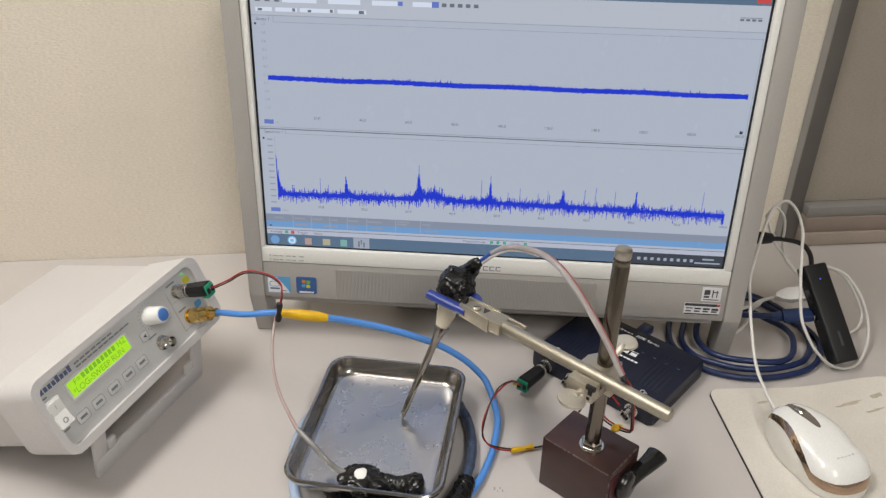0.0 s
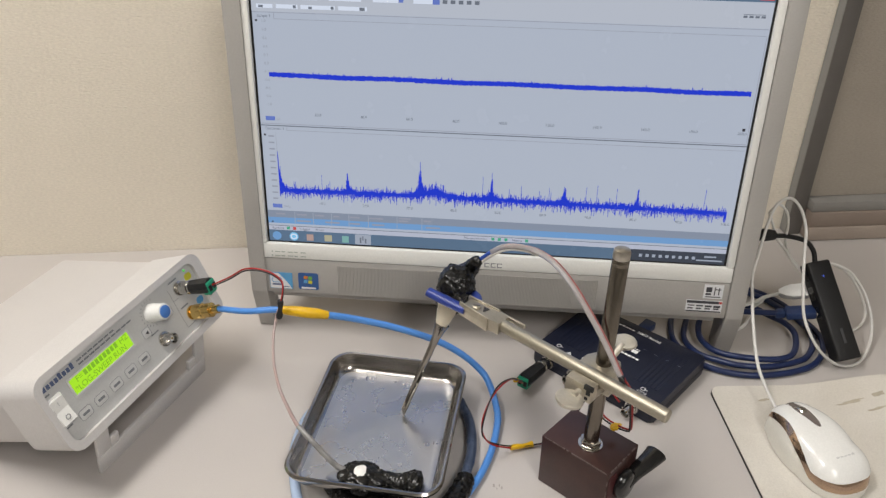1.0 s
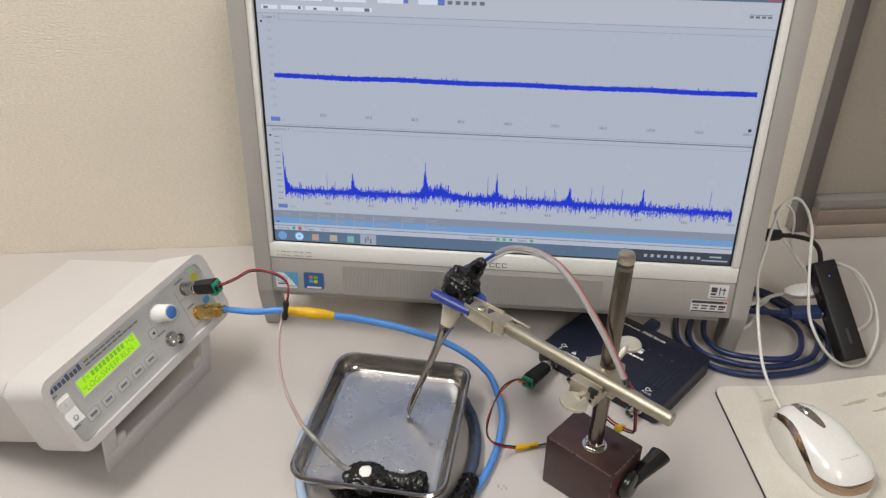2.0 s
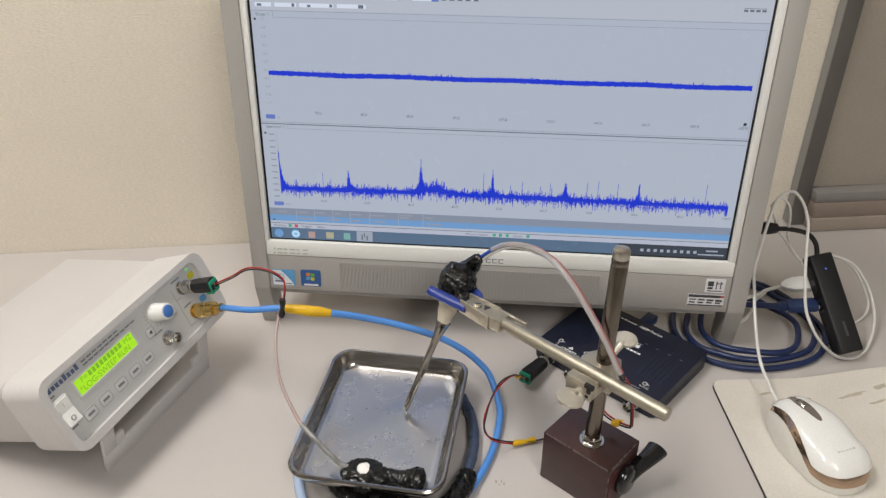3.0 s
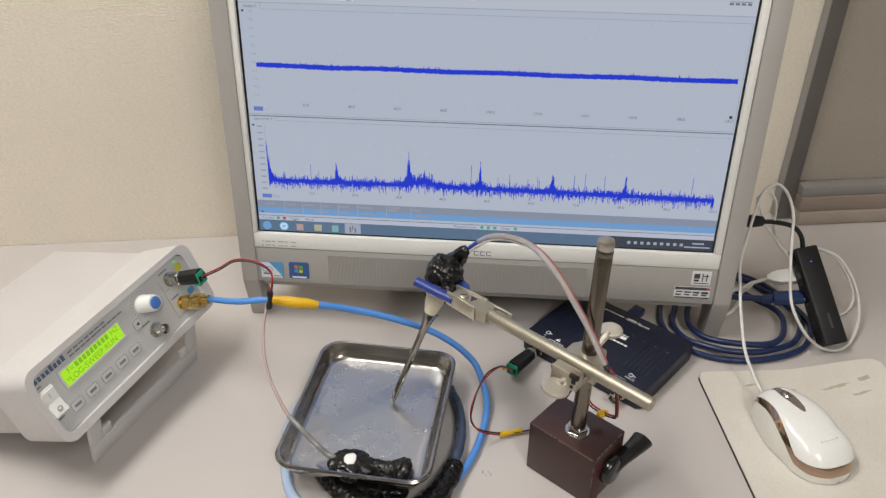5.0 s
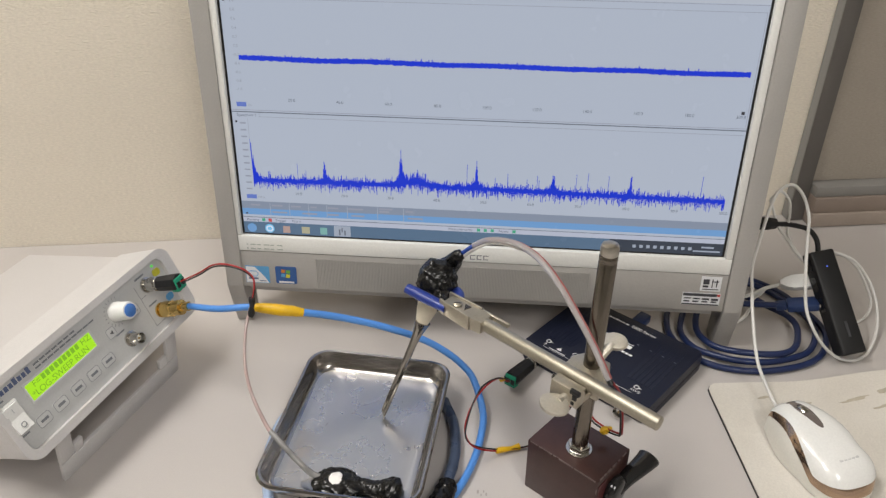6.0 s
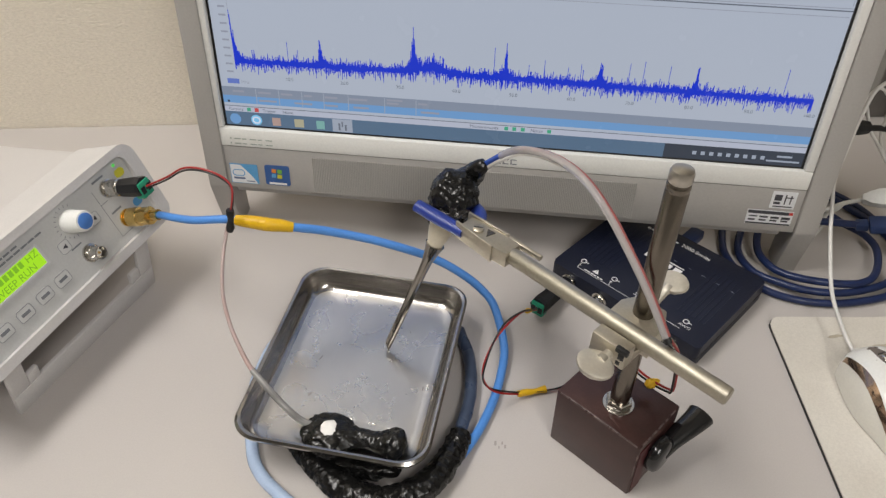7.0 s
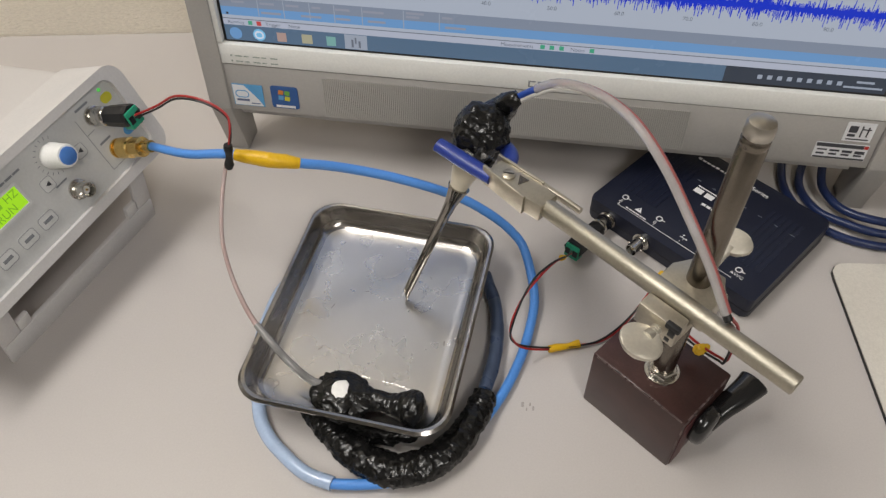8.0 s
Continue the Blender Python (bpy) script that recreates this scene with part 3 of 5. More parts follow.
    write("Trigger", 0.0318, 0.0138, 0.0036, S_INK, "LEFT", "status_word")
    write("None", 0.0480, 0.0138, 0.0036, S_INK, "LEFT", "status_word")
    write("Measurements", 0.1935, 0.0138, 0.0037, S_INK, "LEFT", "status_word")
    write("Notes", 0.2395, 0.0138, 0.0037, S_INK, "LEFT", "status_word")
    # upper trace: a thick, slightly ragged line
    rng = random.Random(7)
    b = bmesh.new()
    u = 0.0131
    while u < 0.4355:
        mid = 0.1650 + 0.0003 * math.sin(u * 60)
        h0, h1 = rng.uniform(0.0017, 0.0026), rng.uniform(0.0017, 0.0026)
        if rng.random() < 0.03:
            h1 += 0.0014
        rect(u, u + 0.0009, mid - h0, mid + h1, 0.0004, b)
        u += 0.0009
    part("scope_trace", b, S_TRACE, scr, "thick blue scope trace", False)
    # lower trace: noise floor with peaks
    b = bmesh.new()
    peaks = [(0.0153, 0.040, 0.0020), (0.0815, 0.026, 0.0012), (0.1499, 0.034, 0.0016), (0.2173, 0.026, 0.0013), (0.2850, 0.026, 0.0013), (0.3522, 0.022, 0.0012)]
    spikes = [(0.0564, 0.017), (0.0640, 0.011), (0.1180, 0.009), (0.1720, 0.013), (0.2090, 0.023), (0.2340, 0.012), (0.2450, 0.016), (0.2620, 0.012), (0.2710, 0.015), (0.3050, 0.018), (0.3150, 0.020), (0.3330, 0.018), (0.4130, 0.021)]
    u = 0.0152
    while u < 0.4345:
        base = 0.0548 + 0.0012 * math.sin(u * 9)
        top = base + 0.0010 + abs(rng.gauss(0, 0.0026))
        low = base - 0.0016 - abs(rng.gauss(0, 0.0038))
        for c, h, w in peaks:
            top += h * math.exp(-abs(u - c) / w) * rng.uniform(0.45, 1.0)
        hump = math.exp(-((u - 0.162) / 0.013) ** 2)
        top += 0.0105 * hump * rng.uniform(0.3, 1.0)
        low += 0.003 * hump
        low = max(low, base - 0.0105)
        rect(u, u + 0.00050, low, top, 0.0004, b)
        u += 0.00039
    for c, h in spikes:
        rect(c, c + 0.0004, 0.055, 0.055 + h, 0.0004, b)
    part("spectrum_trace", b, S_TRACE, scr, "blue spectrum trace with sharp peaks over noise", False)
    return mon


build_computer()


# ---- the signal generator ----
GEN = axes((-0.1726, 0.6754, 0.1249), (0.3103, 0.9497, 0.043), (-0.884, 0.305, -0.352))


def gframe(x, z, y=0.0):
    """A local pose on the generator's face whose z axis points out of it."""
    return pose(x, y, z, 90, 0, 0)


def bnc(name, parent, m, material, length=0.013, label=""):
    """A bayonet socket: flange, barrel with two lugs, inner sleeve and pin."""
    s = part(name, lathe([(0.0066, 0), (0.0066, 0.0016), (0.0050, 0.0018), (0.0050, 0.004), (0.0046, 0.0042), (0.0046, length), (0.0040, length),
                          (0.0040, 0.004), (0.0010, 0.004)], m), material, parent, label)
    b = bmesh.new()
    for a in (0, math.pi):
        lathe([(0.0011, 0.0035), (0.0011, 0.0058)], m @ Matrix.Translation((0, 0, length * 0.62)) @ Matrix.Rotation(a, 4, "Z") @ pose(0, 0, 0, 0, 90, 0), 8, b)
    part("lug", b, material, s)
    part("pin", lathe([(0.0008, 0.004), (0.0008, length - 0.002), (0.0003, length - 0.001)], m, 10), M_BRASS, s)
    part("insulator", lathe([(0.0024, 0.0041), (0.0024, length - 0.003), (0.0011, length - 0.003)], m, 14), M_WHITE, s)
    return s


def build_generator():
    g = thing("signal_generator", GEN, "off-white signal generator with a glowing green display, tilted on its stand", "instrument")
    W, H = 0.190, 0.066
    cx, cz = -W / 2, -H / 2
    # local prism frame: x along the face, y up, z out of the face
    face = pose(0, 0, 0, 90, 0, 0)
    outer = outline(W, H, 0.011, 6, cx, cz)
    inner = outline(W - 0.0115, H - 0.0110, 0.008, 6, cx - 0.0005, cz)
    part("front_frame", ring_wall(outline(W + 0.005, H + 0.002, 0.012, 6, cx + 0.0015, cz - 0.0005), inner, -0.046, 0.0, face), M_GENF, g, "light grey moulded front frame")
    b = bmesh.new()
    rings = []
    for inset, d in ((-0.0005, 0.0462), (0.0006, 0.049), (-0.0035, 0.168), (0.0010, 0.175)):
        k = max(0, d - 0.046) / 0.133              # the top climbs and the underside lifts towards the back
        rings.append([b.verts.new((x, d, y + 0.0125 * k * (y + H) / H - (0.0065 + 0.0080 * k) * y / H)) for x, y in outline(W - 2 * inset, H - 2 * inset, 0.010, 6, cx, cz)])
    for p, q in zip(rings, rings[1:]):
        for i in range(len(p)):
            b.faces.new((p[i], p[(i + 1) % len(p)], q[(i + 1) % len(q)], q[i]))
    b.faces.new(rings[0]), b.faces.new(rings[-1])
    part("case", b, M_GEN, g, "plain off-white plastic case")
    pan = part("front_panel", prism(outline(W - 0.0117, H - 0.0112, 0.0079, 6, cx - 0.0005, cz), -0.006, -0.0035, face), M_FACE, g, "grey front panel")
    P = 0.0035                                   # depth of the panel's face behind the frame

    def on(x, z, lift=0.0):
        return gframe(x, z, P - lift)

    def flat(name, rects, material, lift=0.0003, parent=pan, label=""):
        last = None
        for x0, x1, z0, z1 in rects:             # one print each
            b = bmesh.new()
            b.faces.new([b.verts.new((x, P - lift, z)) for x, z in ((x0, z0), (x1, z0), (x1, z1), (x0, z1))])
            last = part(name, b, material, parent, label, False)
        return last

    # display
    part("display_frame", ring_wall(outline(0.0680, 0.0168, 0.0012, 2), outline(0.0646, 0.0132, 0.0006, 2), 0, 0.0009, on(-0.1298, -0.0246)), M_FACE2, pan)
    lcd = flat("display", [(-0.1621, -0.0975, -0.0312, -0.0180)], S_LCD, 0.0002, pan, "glowing yellow-green character display")
    words("display_line", "*LOG-SWEEP RUN", 0.0068, S_LCDINK, lcd, pose(-0.1600, P - 0.0004, -0.0300, 90, 0, 0))
    words("display_line", "F=", 0.0068, S_LCDINK, lcd, pose(-0.1560, P - 0.0004, -0.0235, 90, 0, 0))
    words("display_line", "HZ", 0.0068, S_LCDINK, lcd, pose(-0.1080, P - 0.0004, -0.0235, 90, 0, 0))
    flat("display_figure", [(-0.1475 + 0.0042 * i, -0.1475 + 0.0042 * i + 0.0030, -0.0233, -0.0190) for i in range(9)], S_LCDINK, 0.0004, lcd)
    # rocker switch
    sw = part("power_switch", prism(outline(0.0150, 0.0245, 0.0008, 2), 0, 0.0022, on(-0.1797, -0.0312), bevel=0.0004), M_WHITE, g, "white rocker power switch")
    b = bmesh.new()
    p = [(-0.0105, 0.0023), (-0.0105, 0.0062), (0.0005, 0.0032), (0.0105, 0.0040), (0.0105, 0.0023)]
    m = on(-0.1797, -0.0312)
    lo = [b.verts.new(m @ Vector((-0.0060, y, z))) for y, z in p]
    hi = [b.verts.new(m @ Vector((0.0060, y, z))) for y, z in p]
    for i in range(5):
        b.faces.new((lo[i], lo[(i + 1) % 5], hi[(i + 1) % 5], hi[i]))
    b.faces.new(lo), b.faces.new(hi)
    part("rocker", b, M_WHITE, sw, smooth=False)
    part("off_mark", ring_wall(outline(0.0044, 0.0044, 0.0021, 4), outline(0.0030, 0.0030, 0.0014, 4), 0.0056, 0.0061, on(-0.1797, -0.0370)), M_RINGP, sw)
    part("on_mark", prism(outline(0.0006, 0.0036, 0.0002, 2), 0.0038, 0.0042, on(-0.1797, -0.0250)), M_FACE, sw)
    # push buttons
    for x in (-0.1638, -0.1473, -0.1298, -0.1127, -0.0965):
        k = part("push_button", prism(outline(0.0122, 0.0088, 0.0022, 4), 0, 0.0007, on(x, -0.0470), bevel=0.0002), M_FACE2, g)
        part("button_ring", ring_wall(outline(0.0124, 0.0090, 0.0023, 4), outline(0.0114, 0.0080, 0.0018, 4), 0.0006, 0.0009, on(x, -0.0470)), M_RINGP, k)
        b = bmesh.new()
        b.faces.new([b.verts.new(Vector((x + dx, P - 0.0011, -0.0470 + dz))) for dx, dz in ((-0.0034, -0.0011), (0.0034, -0.0011), (0.0034, 0.0011), (-0.0034, 0.0011))])
        part("button_mark", b, M_LINE, k, smooth=False)
    for x, z, up in ((-0.0817, -0.0313, 1), (-0.0520, -0.0300, -1)):
        k = part("arrow_button", prism(outline(0.0088, 0.0088, 0.0022, 4), 0, 0.0007, on(x, z), bevel=0.0002), M_FACE2, g)
        part("button_ring", ring_wall(outline(0.0090, 0.0090, 0.0023, 4), outline(0.0081, 0.0081, 0.0018, 4), 0.0006, 0.0009, on(x, z)), M_RINGP, k)
        b = bmesh.new()
        b.faces.new([b.verts.new((x + dx, P - 0.0011, z + dz)) for dx, dz in ((0.0016, -0.0018), (0.0016, 0.0018), (-0.0018, 0.0))])
        part("arrow_mark", b, M_DARKINK, k, smooth=False)
    # knob with a tick ring
    kn = part("knob", lathe([(0.0082, 0), (0.0082, 0.003), (0.0078, 0.004), (0.0072, 0.0155), (0.0066, 0.0170), (0.0054, 0.0172)], on(-0.0674, -0.0205), 32), M_WHITE, g, "white turning knob with a blue cap")
    part("cap", lathe([(0.0056, 0.0166), (0.0055, 0.0176), (0.0048, 0.0180)], on(-0.0674, -0.0205), 28), M_BLUECAP, kn)
    b = bmesh.new()
    for i in range(13):
        a = radians(60 + 17 * i)
        c = Vector((-0.0674 + 0.0112 * math.cos(a), P - 0.0003, -0.0205 + 0.0112 * math.sin(a)))
        d, e = Vector((math.cos(a), 0, math.sin(a))) * 0.0009, Vector((-math.sin(a), 0, math.cos(a))) * 0.00022
        b.faces.new([b.verts.new(c + q) for q in (-d - e, d - e, d + e, -d + e)])
    part("tick_ring", b, M_LINE, pan, smooth=False)
    # printing
    flat("maker_name", [(-0.1825 + 0.0040 * i, -0.1825 + 0.0040 * i + 0.0030, -0.0128, -0.0128 + (0.0052 if i in (0, 4, 7) else 0.0038)) for i in range(8)], M_BLUEP, label="plain dark bars of the maker's name")
    flat("model_print", [(-0.1475 + 0.0060 * i, -0.1475 + 0.0060 * i + 0.0050, -0.0106, -0.0092) for i in range(7)] + [(-0.1475 + 0.0060 * i, -0.1475 + 0.0060 * i + 0.0052, -0.0138, -0.0124) for i in range(10)], M_LINE)
    flat("panel_rule", [(-0.0420, -0.0416, -0.0545, -0.0150), (-0.0415, -0.0240, -0.0545, -0.0541), (-0.0415, -0.0350, -0.0270, -0.0266)], M_LINE)
    flat("socket_print", [(-0.0380, -0.0270, -0.0115, -0.0100), (-0.0385, -0.0290, -0.0372, -0.0357), (-0.0790, -0.0700, -0.0372, -0.0360), (-0.1880 + 0.0040, -0.1790, -0.0165, -0.0152), (-0.1835, -0.1770, -0.0470, -0.0458)], M_LINE)
    part("output_mark", prism(outline(0.0085, 0.0062, 0.0028, 4), 0, 0.0004, on(-0.0145, -0.0168)), M_YELST, pan, "small yellow sticker")
    part("output_mark", prism(outline(0.0085, 0.0062, 0.0028, 4), 0, 0.0004, on(-0.0150, -0.0418)), M_STICKC, pan, "small blue sticker")
    part("power_led", lathe([(0.0012, 0), (0.0012, 0.0006), (0.0006, 0.0012)], on(-0.0155, -0.0102), 12), S_LED, g, "green lit indicator")
    bnc("sync_socket", g, on(-0.0690, -0.0468), M_CHROME, 0.012)
    bnc("output_socket", g, on(-0.0297, -0.0200), M_CHROME, 0.012)
    bnc("output_socket", g, on(-0.0297, -0.0462), M_BRASS, 0.010)
    # fold-out stand: a plate with an opening, from the case's underside to the desk
    hinge, foot = Vector((0, 0.014, -0.0650)), Vector((0, 0.0420, -0.1178))
    dz = (foot - hinge).normalized()
    L = (foot - hinge).length
    SX = Vector((1, 0.0255, -0.0330)).normalized()          # the stand's foot lies flat on the desk
    st = Matrix.Translation(hinge) @ Matrix((SX, (dz - SX * dz.dot(SX)).normalized(), SX.cross(dz).normalized())).transposed().to_4x4()

    def strip(x0, x1, s0, s1):
        bb = box(x0, x1, s0, s1, -0.0018, 0.0018, 0.0008)
        bmesh.ops.transform(bb, matrix=st, verts=bb.verts)
        return bb

    stand = part("stand", strip(-0.1610, -0.0180, L - 0.0185, L), M_GENF, g, "light grey fold-out stand")
    part("stand_arm", strip(-0.1610, -0.1470, 0, L - 0.0189), M_GENF, stand)
    part("stand_arm", strip(-0.0320, -0.0180, 0, L - 0.0189), M_GENF, stand)
    part("stand_tab", strip(-0.1466, -0.1370, L - 0.029, L - 0.0189), M_GENF, stand)
    part("stand_tab", strip(-0.0420, -0.0324, L - 0.029, L - 0.0189), M_GENF, stand)
    for x in (-0.1570, -0.0300):
        part("raised_mark", strip(x, x + 0.008, L - 0.0062, L - 0.0050), M_FACE, stand)
    for x in (-0.175, -0.015):
        part("rear_foot", lathe([(0.005, 0), (0.0045, 0.0085)], pose(x, 0.160, -H + 0.0150, 180, 0, 0), 14), M_GENF, g)
    return g


build_generator()


def gpoint(x, z, out):
    """A world point before the generator's face."""
    return GEN @ Vector((x, 0.0035 - out, z))


def terminal_adapter(name, a, b, label):
    """A socket adapter between a and b: ribbed metal shell, black body, green screw terminal."""
    d = (Vector(b) - Vector(a)).length
    t = thing(name, along(a, b), label, "adapter", "screw terminal adapters")
    part("shell", lathe([(0.0056, 0.000), (0.0062, 0.001), (0.0062, 0.0085), (0.0052, 0.0090), (0.0052, 0.0125)], None, 22), M_CHROME, t)
    body = lathe([(0.0050, 0.0100), (0.0066, 0.0118), (0.0070, d * 0.60), (0.0074, d * 0.92), (0.0070, d)], Matrix.Diagonal((1, 1, 1, 1)), 8)
    part("body", body, M_BLACK, t, "black plastic body", False)
    term = part("terminal", box(-0.0054, 0.0054, -0.0070, 0.0044, d - 0.0060, d + 0.0012, 0.0006), M_GREEN, t, "green screw terminal")
    for x in (-0.0030, 0.0030):
        part("screw", lathe([(0.0017, 0), (0.0017, 0.0008)], pose(x, -0.0069, d - 0.0015, 90, 0, 0), 12), M_CHROME, term)
        part("wire_hole", box(x - 0.0018, x + 0.0018, -0.0040, 0.0010, d + 0.0010, d + 0.0016), M_BLACK, term)
    return t


terminal_adapter("terminal_adapter", gpoint(-0.0297, -0.0200, 0.004), gpoint(-0.0272, -0.0222, 0.036), "black adapter with green screw terminal on the generator")

# gold plug and the light blue coaxial cable that loops round the tray
coax = thing("coaxial_cable", pose(-0.1594, 0.6433, 0), "light blue coaxial cable with gold plug looping round the tray", "cable")


def rel(ob, pts):
    inv = ob.matrix_world.inverted()
    return [inv @ Vector(p) for p in pts]


p0, p1 = gpoint(-0.0297, -0.0462, 0.003), gpoint(-0.0262, -0.0475, 0.030)
plug = along(p0, p1)
plug.translation = plug.translation - coax.matrix_world.translation
part("plug", lathe([(0.0056, 0), (0.0070, 0.001), (0.0070, 0.010), (0.0060, 0.0108), (0.0060, 0.013), (0.0066, 0.0135), (0.0066, 0.0195), (0.0040, 0.020),
                    (0.0040, 0.027)], plug, 22), M_BRASS, coax, "gold-plated bayonet plug")
J = [tuple(p1), (-0.1116, 0.6275, 0.0955), (-0.0850, 0.6255, 0.0998), (-0.0594, 0.6238, 0.0995), (-0.0401, 0.6277, 0.0946), (-0.0184, 0.6368, 0.0850), (0.0155, 0.6441, 0.0721),
     (0.0523, 0.6480, 0.0565), (0.0757, 0.6470, 0.0432), (0.0922, 0.6450, 0.0290), (0.1025, 0.6375, 0.0185), (0.1108, 0.6100, 0.0085), (0.1098, 0.5867, 0.0050), (0.1042, 0.5590, 0.0040), (0.0935, 0.5298, 0.0045),
     (0.0790, 0.5050, 0.0055), (0.0578, 0.4830, 0.0055), (0.0366, 0.4704, 0.0050), (0.0046, 0.4657, 0.0050), (-0.0120, 0.4700, 0.0050), (-0.0275, 0.4800, 0.0050),
     (-0.0400, 0.4910, 0.0050), (-0.0490, 0.5060, 0.0050), (-0.0590, 0.5400, 0.0050), (-0.0620, 0.5700, 0.0050), (-0.0530, 0.6080, 0.0050), (-0.0100, 0.6400, 0.0050), (0.0400, 0.6400, 0.0050), (0.0768, 0.6222, 0.0055), (0.0870, 0.5900, 0.0060), (0.0885, 0.5560, 0.0065),
     (0.0819, 0.5256, 0.0075)]
part("jacket", tube(rel(coax, J), lambda t: 0.0027 + 0.0004 * min(1, t * 8), 14, 8), M_COAX, coax)
part("yellow_tape", tube(rel(coax, spline([Vector(p) for p in J], 8)[18:33]), lambda t: 0.0035 + 0.0013 * math.sin(math.pi * min(1, t * 1.02)) ** 0.8, 14, 10, rough=0.05, freq=300), M_YELTAPE, coax, "yellow tape wound round the cable")
part("clear_sleeve", tube(rel(coax, J[18:27]), 0.0042, 14, 8), mat("milky_blue_sleeve", (0.40, 0.51, 0.70), 0.25, vary=0.1, scale=60, coat=0.2), coax, "milky translucent sleeve over the cable")
part("dark_sleeve", tube(rel(coax, [(0.0770, 0.6235, 0.0062), (0.0865, 0.5950, 0.0065), (0.0890, 0.5620, 0.0070), (0.0845, 0.5330, 0.0080)]), 0.0044, 14, 10, rough=0.06, freq=200), M_SLEEVE, coax, "dark smoky sleeve over the cable joint")
B = [(0.0850, 0.5300, 0.0085), (0.0800, 0.5130, 0.0090), (0.0690, 0.4930, 0.0095), (0.0540, 0.4800, 0.0095), (0.0362, 0.4755, 0.0095), (0.0150, 0.4830, 0.0095), (-0.0020, 0.4960, 0.0095), (-0.0150, 0.5080, 0.0095), (-0.0250, 0.5200, 0.0085)]
part("tape_wrap", tube(rel(coax, B), lambda t: 0.0072 + 0.0026 * math.sin(math.pi * t), 44, 30, rough=0.135, freq=385, seed=3.0, flat=0.86), M_TAPE, coax, "lumpy black butyl tape kneaded round the joint")
part("tape_wad", lump(Vector((0.0190, 0.5060, 0.0090)) - coax.matrix_world.translation, (0.030, 0.014, 0.0085), Matrix.Rotation(radians(-12), 3, "Z"), 2.0, 0.15, 120), M_TAPE, coax, "black butyl tape wad under the tray")

# ---- the steel tray ----
TRAY = pose(0.0121, 0.5697, 0.0337, 0.4, 0.3, -6.25)


def build_tray():
    t = thing("steel_tray", TRAY, "shallow wet stainless steel tray with rolled rim, resting on cable", "tray")
    W, D = 0.1255, 0.1570
    b = bmesh.new()
    prof = [(0.0000, -0.0024, 0.018), (-0.0006, 0.0000, 0.018), (0.0008, 0.0014, 0.018), (0.0024, 0.0010, 0.0175), (0.0034, -0.0010, 0.017), (0.0052, -0.0085, 0.0155), (0.0066, -0.0118, 0.0145), (0.0100, -0.0143, 0.0125),
            (0.0160, -0.0150, 0.010), (0.0155, -0.0160, 0.010), (0.0094, -0.0154, 0.0135), (0.0058, -0.0126, 0.0155), (0.0042, -0.0088, 0.016), (0.0022, -0.0020, 0.0175), (0.0008, -0.0030, 0.018)]
    rings = [[b.verts.new((x, y, z)) for x, y in outline(W - 2 * i, D - 2 * i, r, 8)] for i, z, r in prof]
    n = len(rings[0])
    rings.append(rings[0])
    for k, (p, q) in enumerate(zip(rings, rings[1:])):
        if k == 8:
            continue
        for i in range(n):
            b.faces.new((p[i], p[(i + 1) % n], q[(i + 1) % n], q[i]))
    b.faces.new(rings[8]).material_index = 1
    b.faces.new(rings[9])
    # the flat floor takes the brighter copy of the steel
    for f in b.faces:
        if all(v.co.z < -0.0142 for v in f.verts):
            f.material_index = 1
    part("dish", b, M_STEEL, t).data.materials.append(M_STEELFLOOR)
    # thin films of water round the lump
    for cx, cy, w, d, s in ((0.008, -0.0560, 0.078, 0.030, 1.0), (0.041, -0.0655, 0.026, 0.012, 5.0)):
        b = bmesh.new()
        N = 56
        ring = []
        for i in range(N):
            a = 2 * math.pi * i / N
            k = 1 + 0.13 * noise.noise(Vector((math.cos(a) * 2.2 + s, math.sin(a) * 2.2, s)))
            ring.append((cx + w / 2 * k * math.cos(a), cy + d / 2 * k * math.sin(a)))
        lo = [b.verts.new((x, y, -0.01498)) for x, y in ring]
        hi = [b.verts.new((cx + (x - cx) * 0.975, cy + (y - cy) * 0.965, -0.01455)) for x, y in ring]
        for i in range(N):
            b.faces.new((lo[i], lo[(i + 1) % N], hi[(i + 1) % N], hi[i]))
        b.faces.new(hi), b.faces.new(lo)
        part("water_film", b, M_WATER, t, "clear puddle of water")
    for x, y, w, l, a in ((-0.030, 0.004, 0.0006, 0.0042, 70), (-0.0275, -0.028, 0.0008, 0.0036, 50), (0.046, -0.008, 0.0009, 0.0036, 95), (-0.012, 0.020, 0.0005, 0.003, 20), (0.026, 0.040, 0.0005, 0.002, 120)):
        part("stain", prism([tuple((Matrix.Rotation(radians(a), 2) @ Vector(p)) + Vector((x, y))) for p in outline(l, w, w * 0.3, 2)], -0.01496, -0.01480), M_GREASE, t)
    return t


build_tray()

# sealed probe lying in the tray with its lead
TI = TRAY
probe = thing("taped_probe", TI @ pose(0.0, 0.0, -0.0145), "probe sealed in lumpy black tape, lying in the tray", "probe")


def tl(x, y, z):
    """Tray-floor local place of a world x, y at height z over the floor."""
    q = (TI @ pose(0, 0, -0.0145)).inverted() @ Vector((x, y, 0.0190))
    return Vector((q.x, q.y, z))


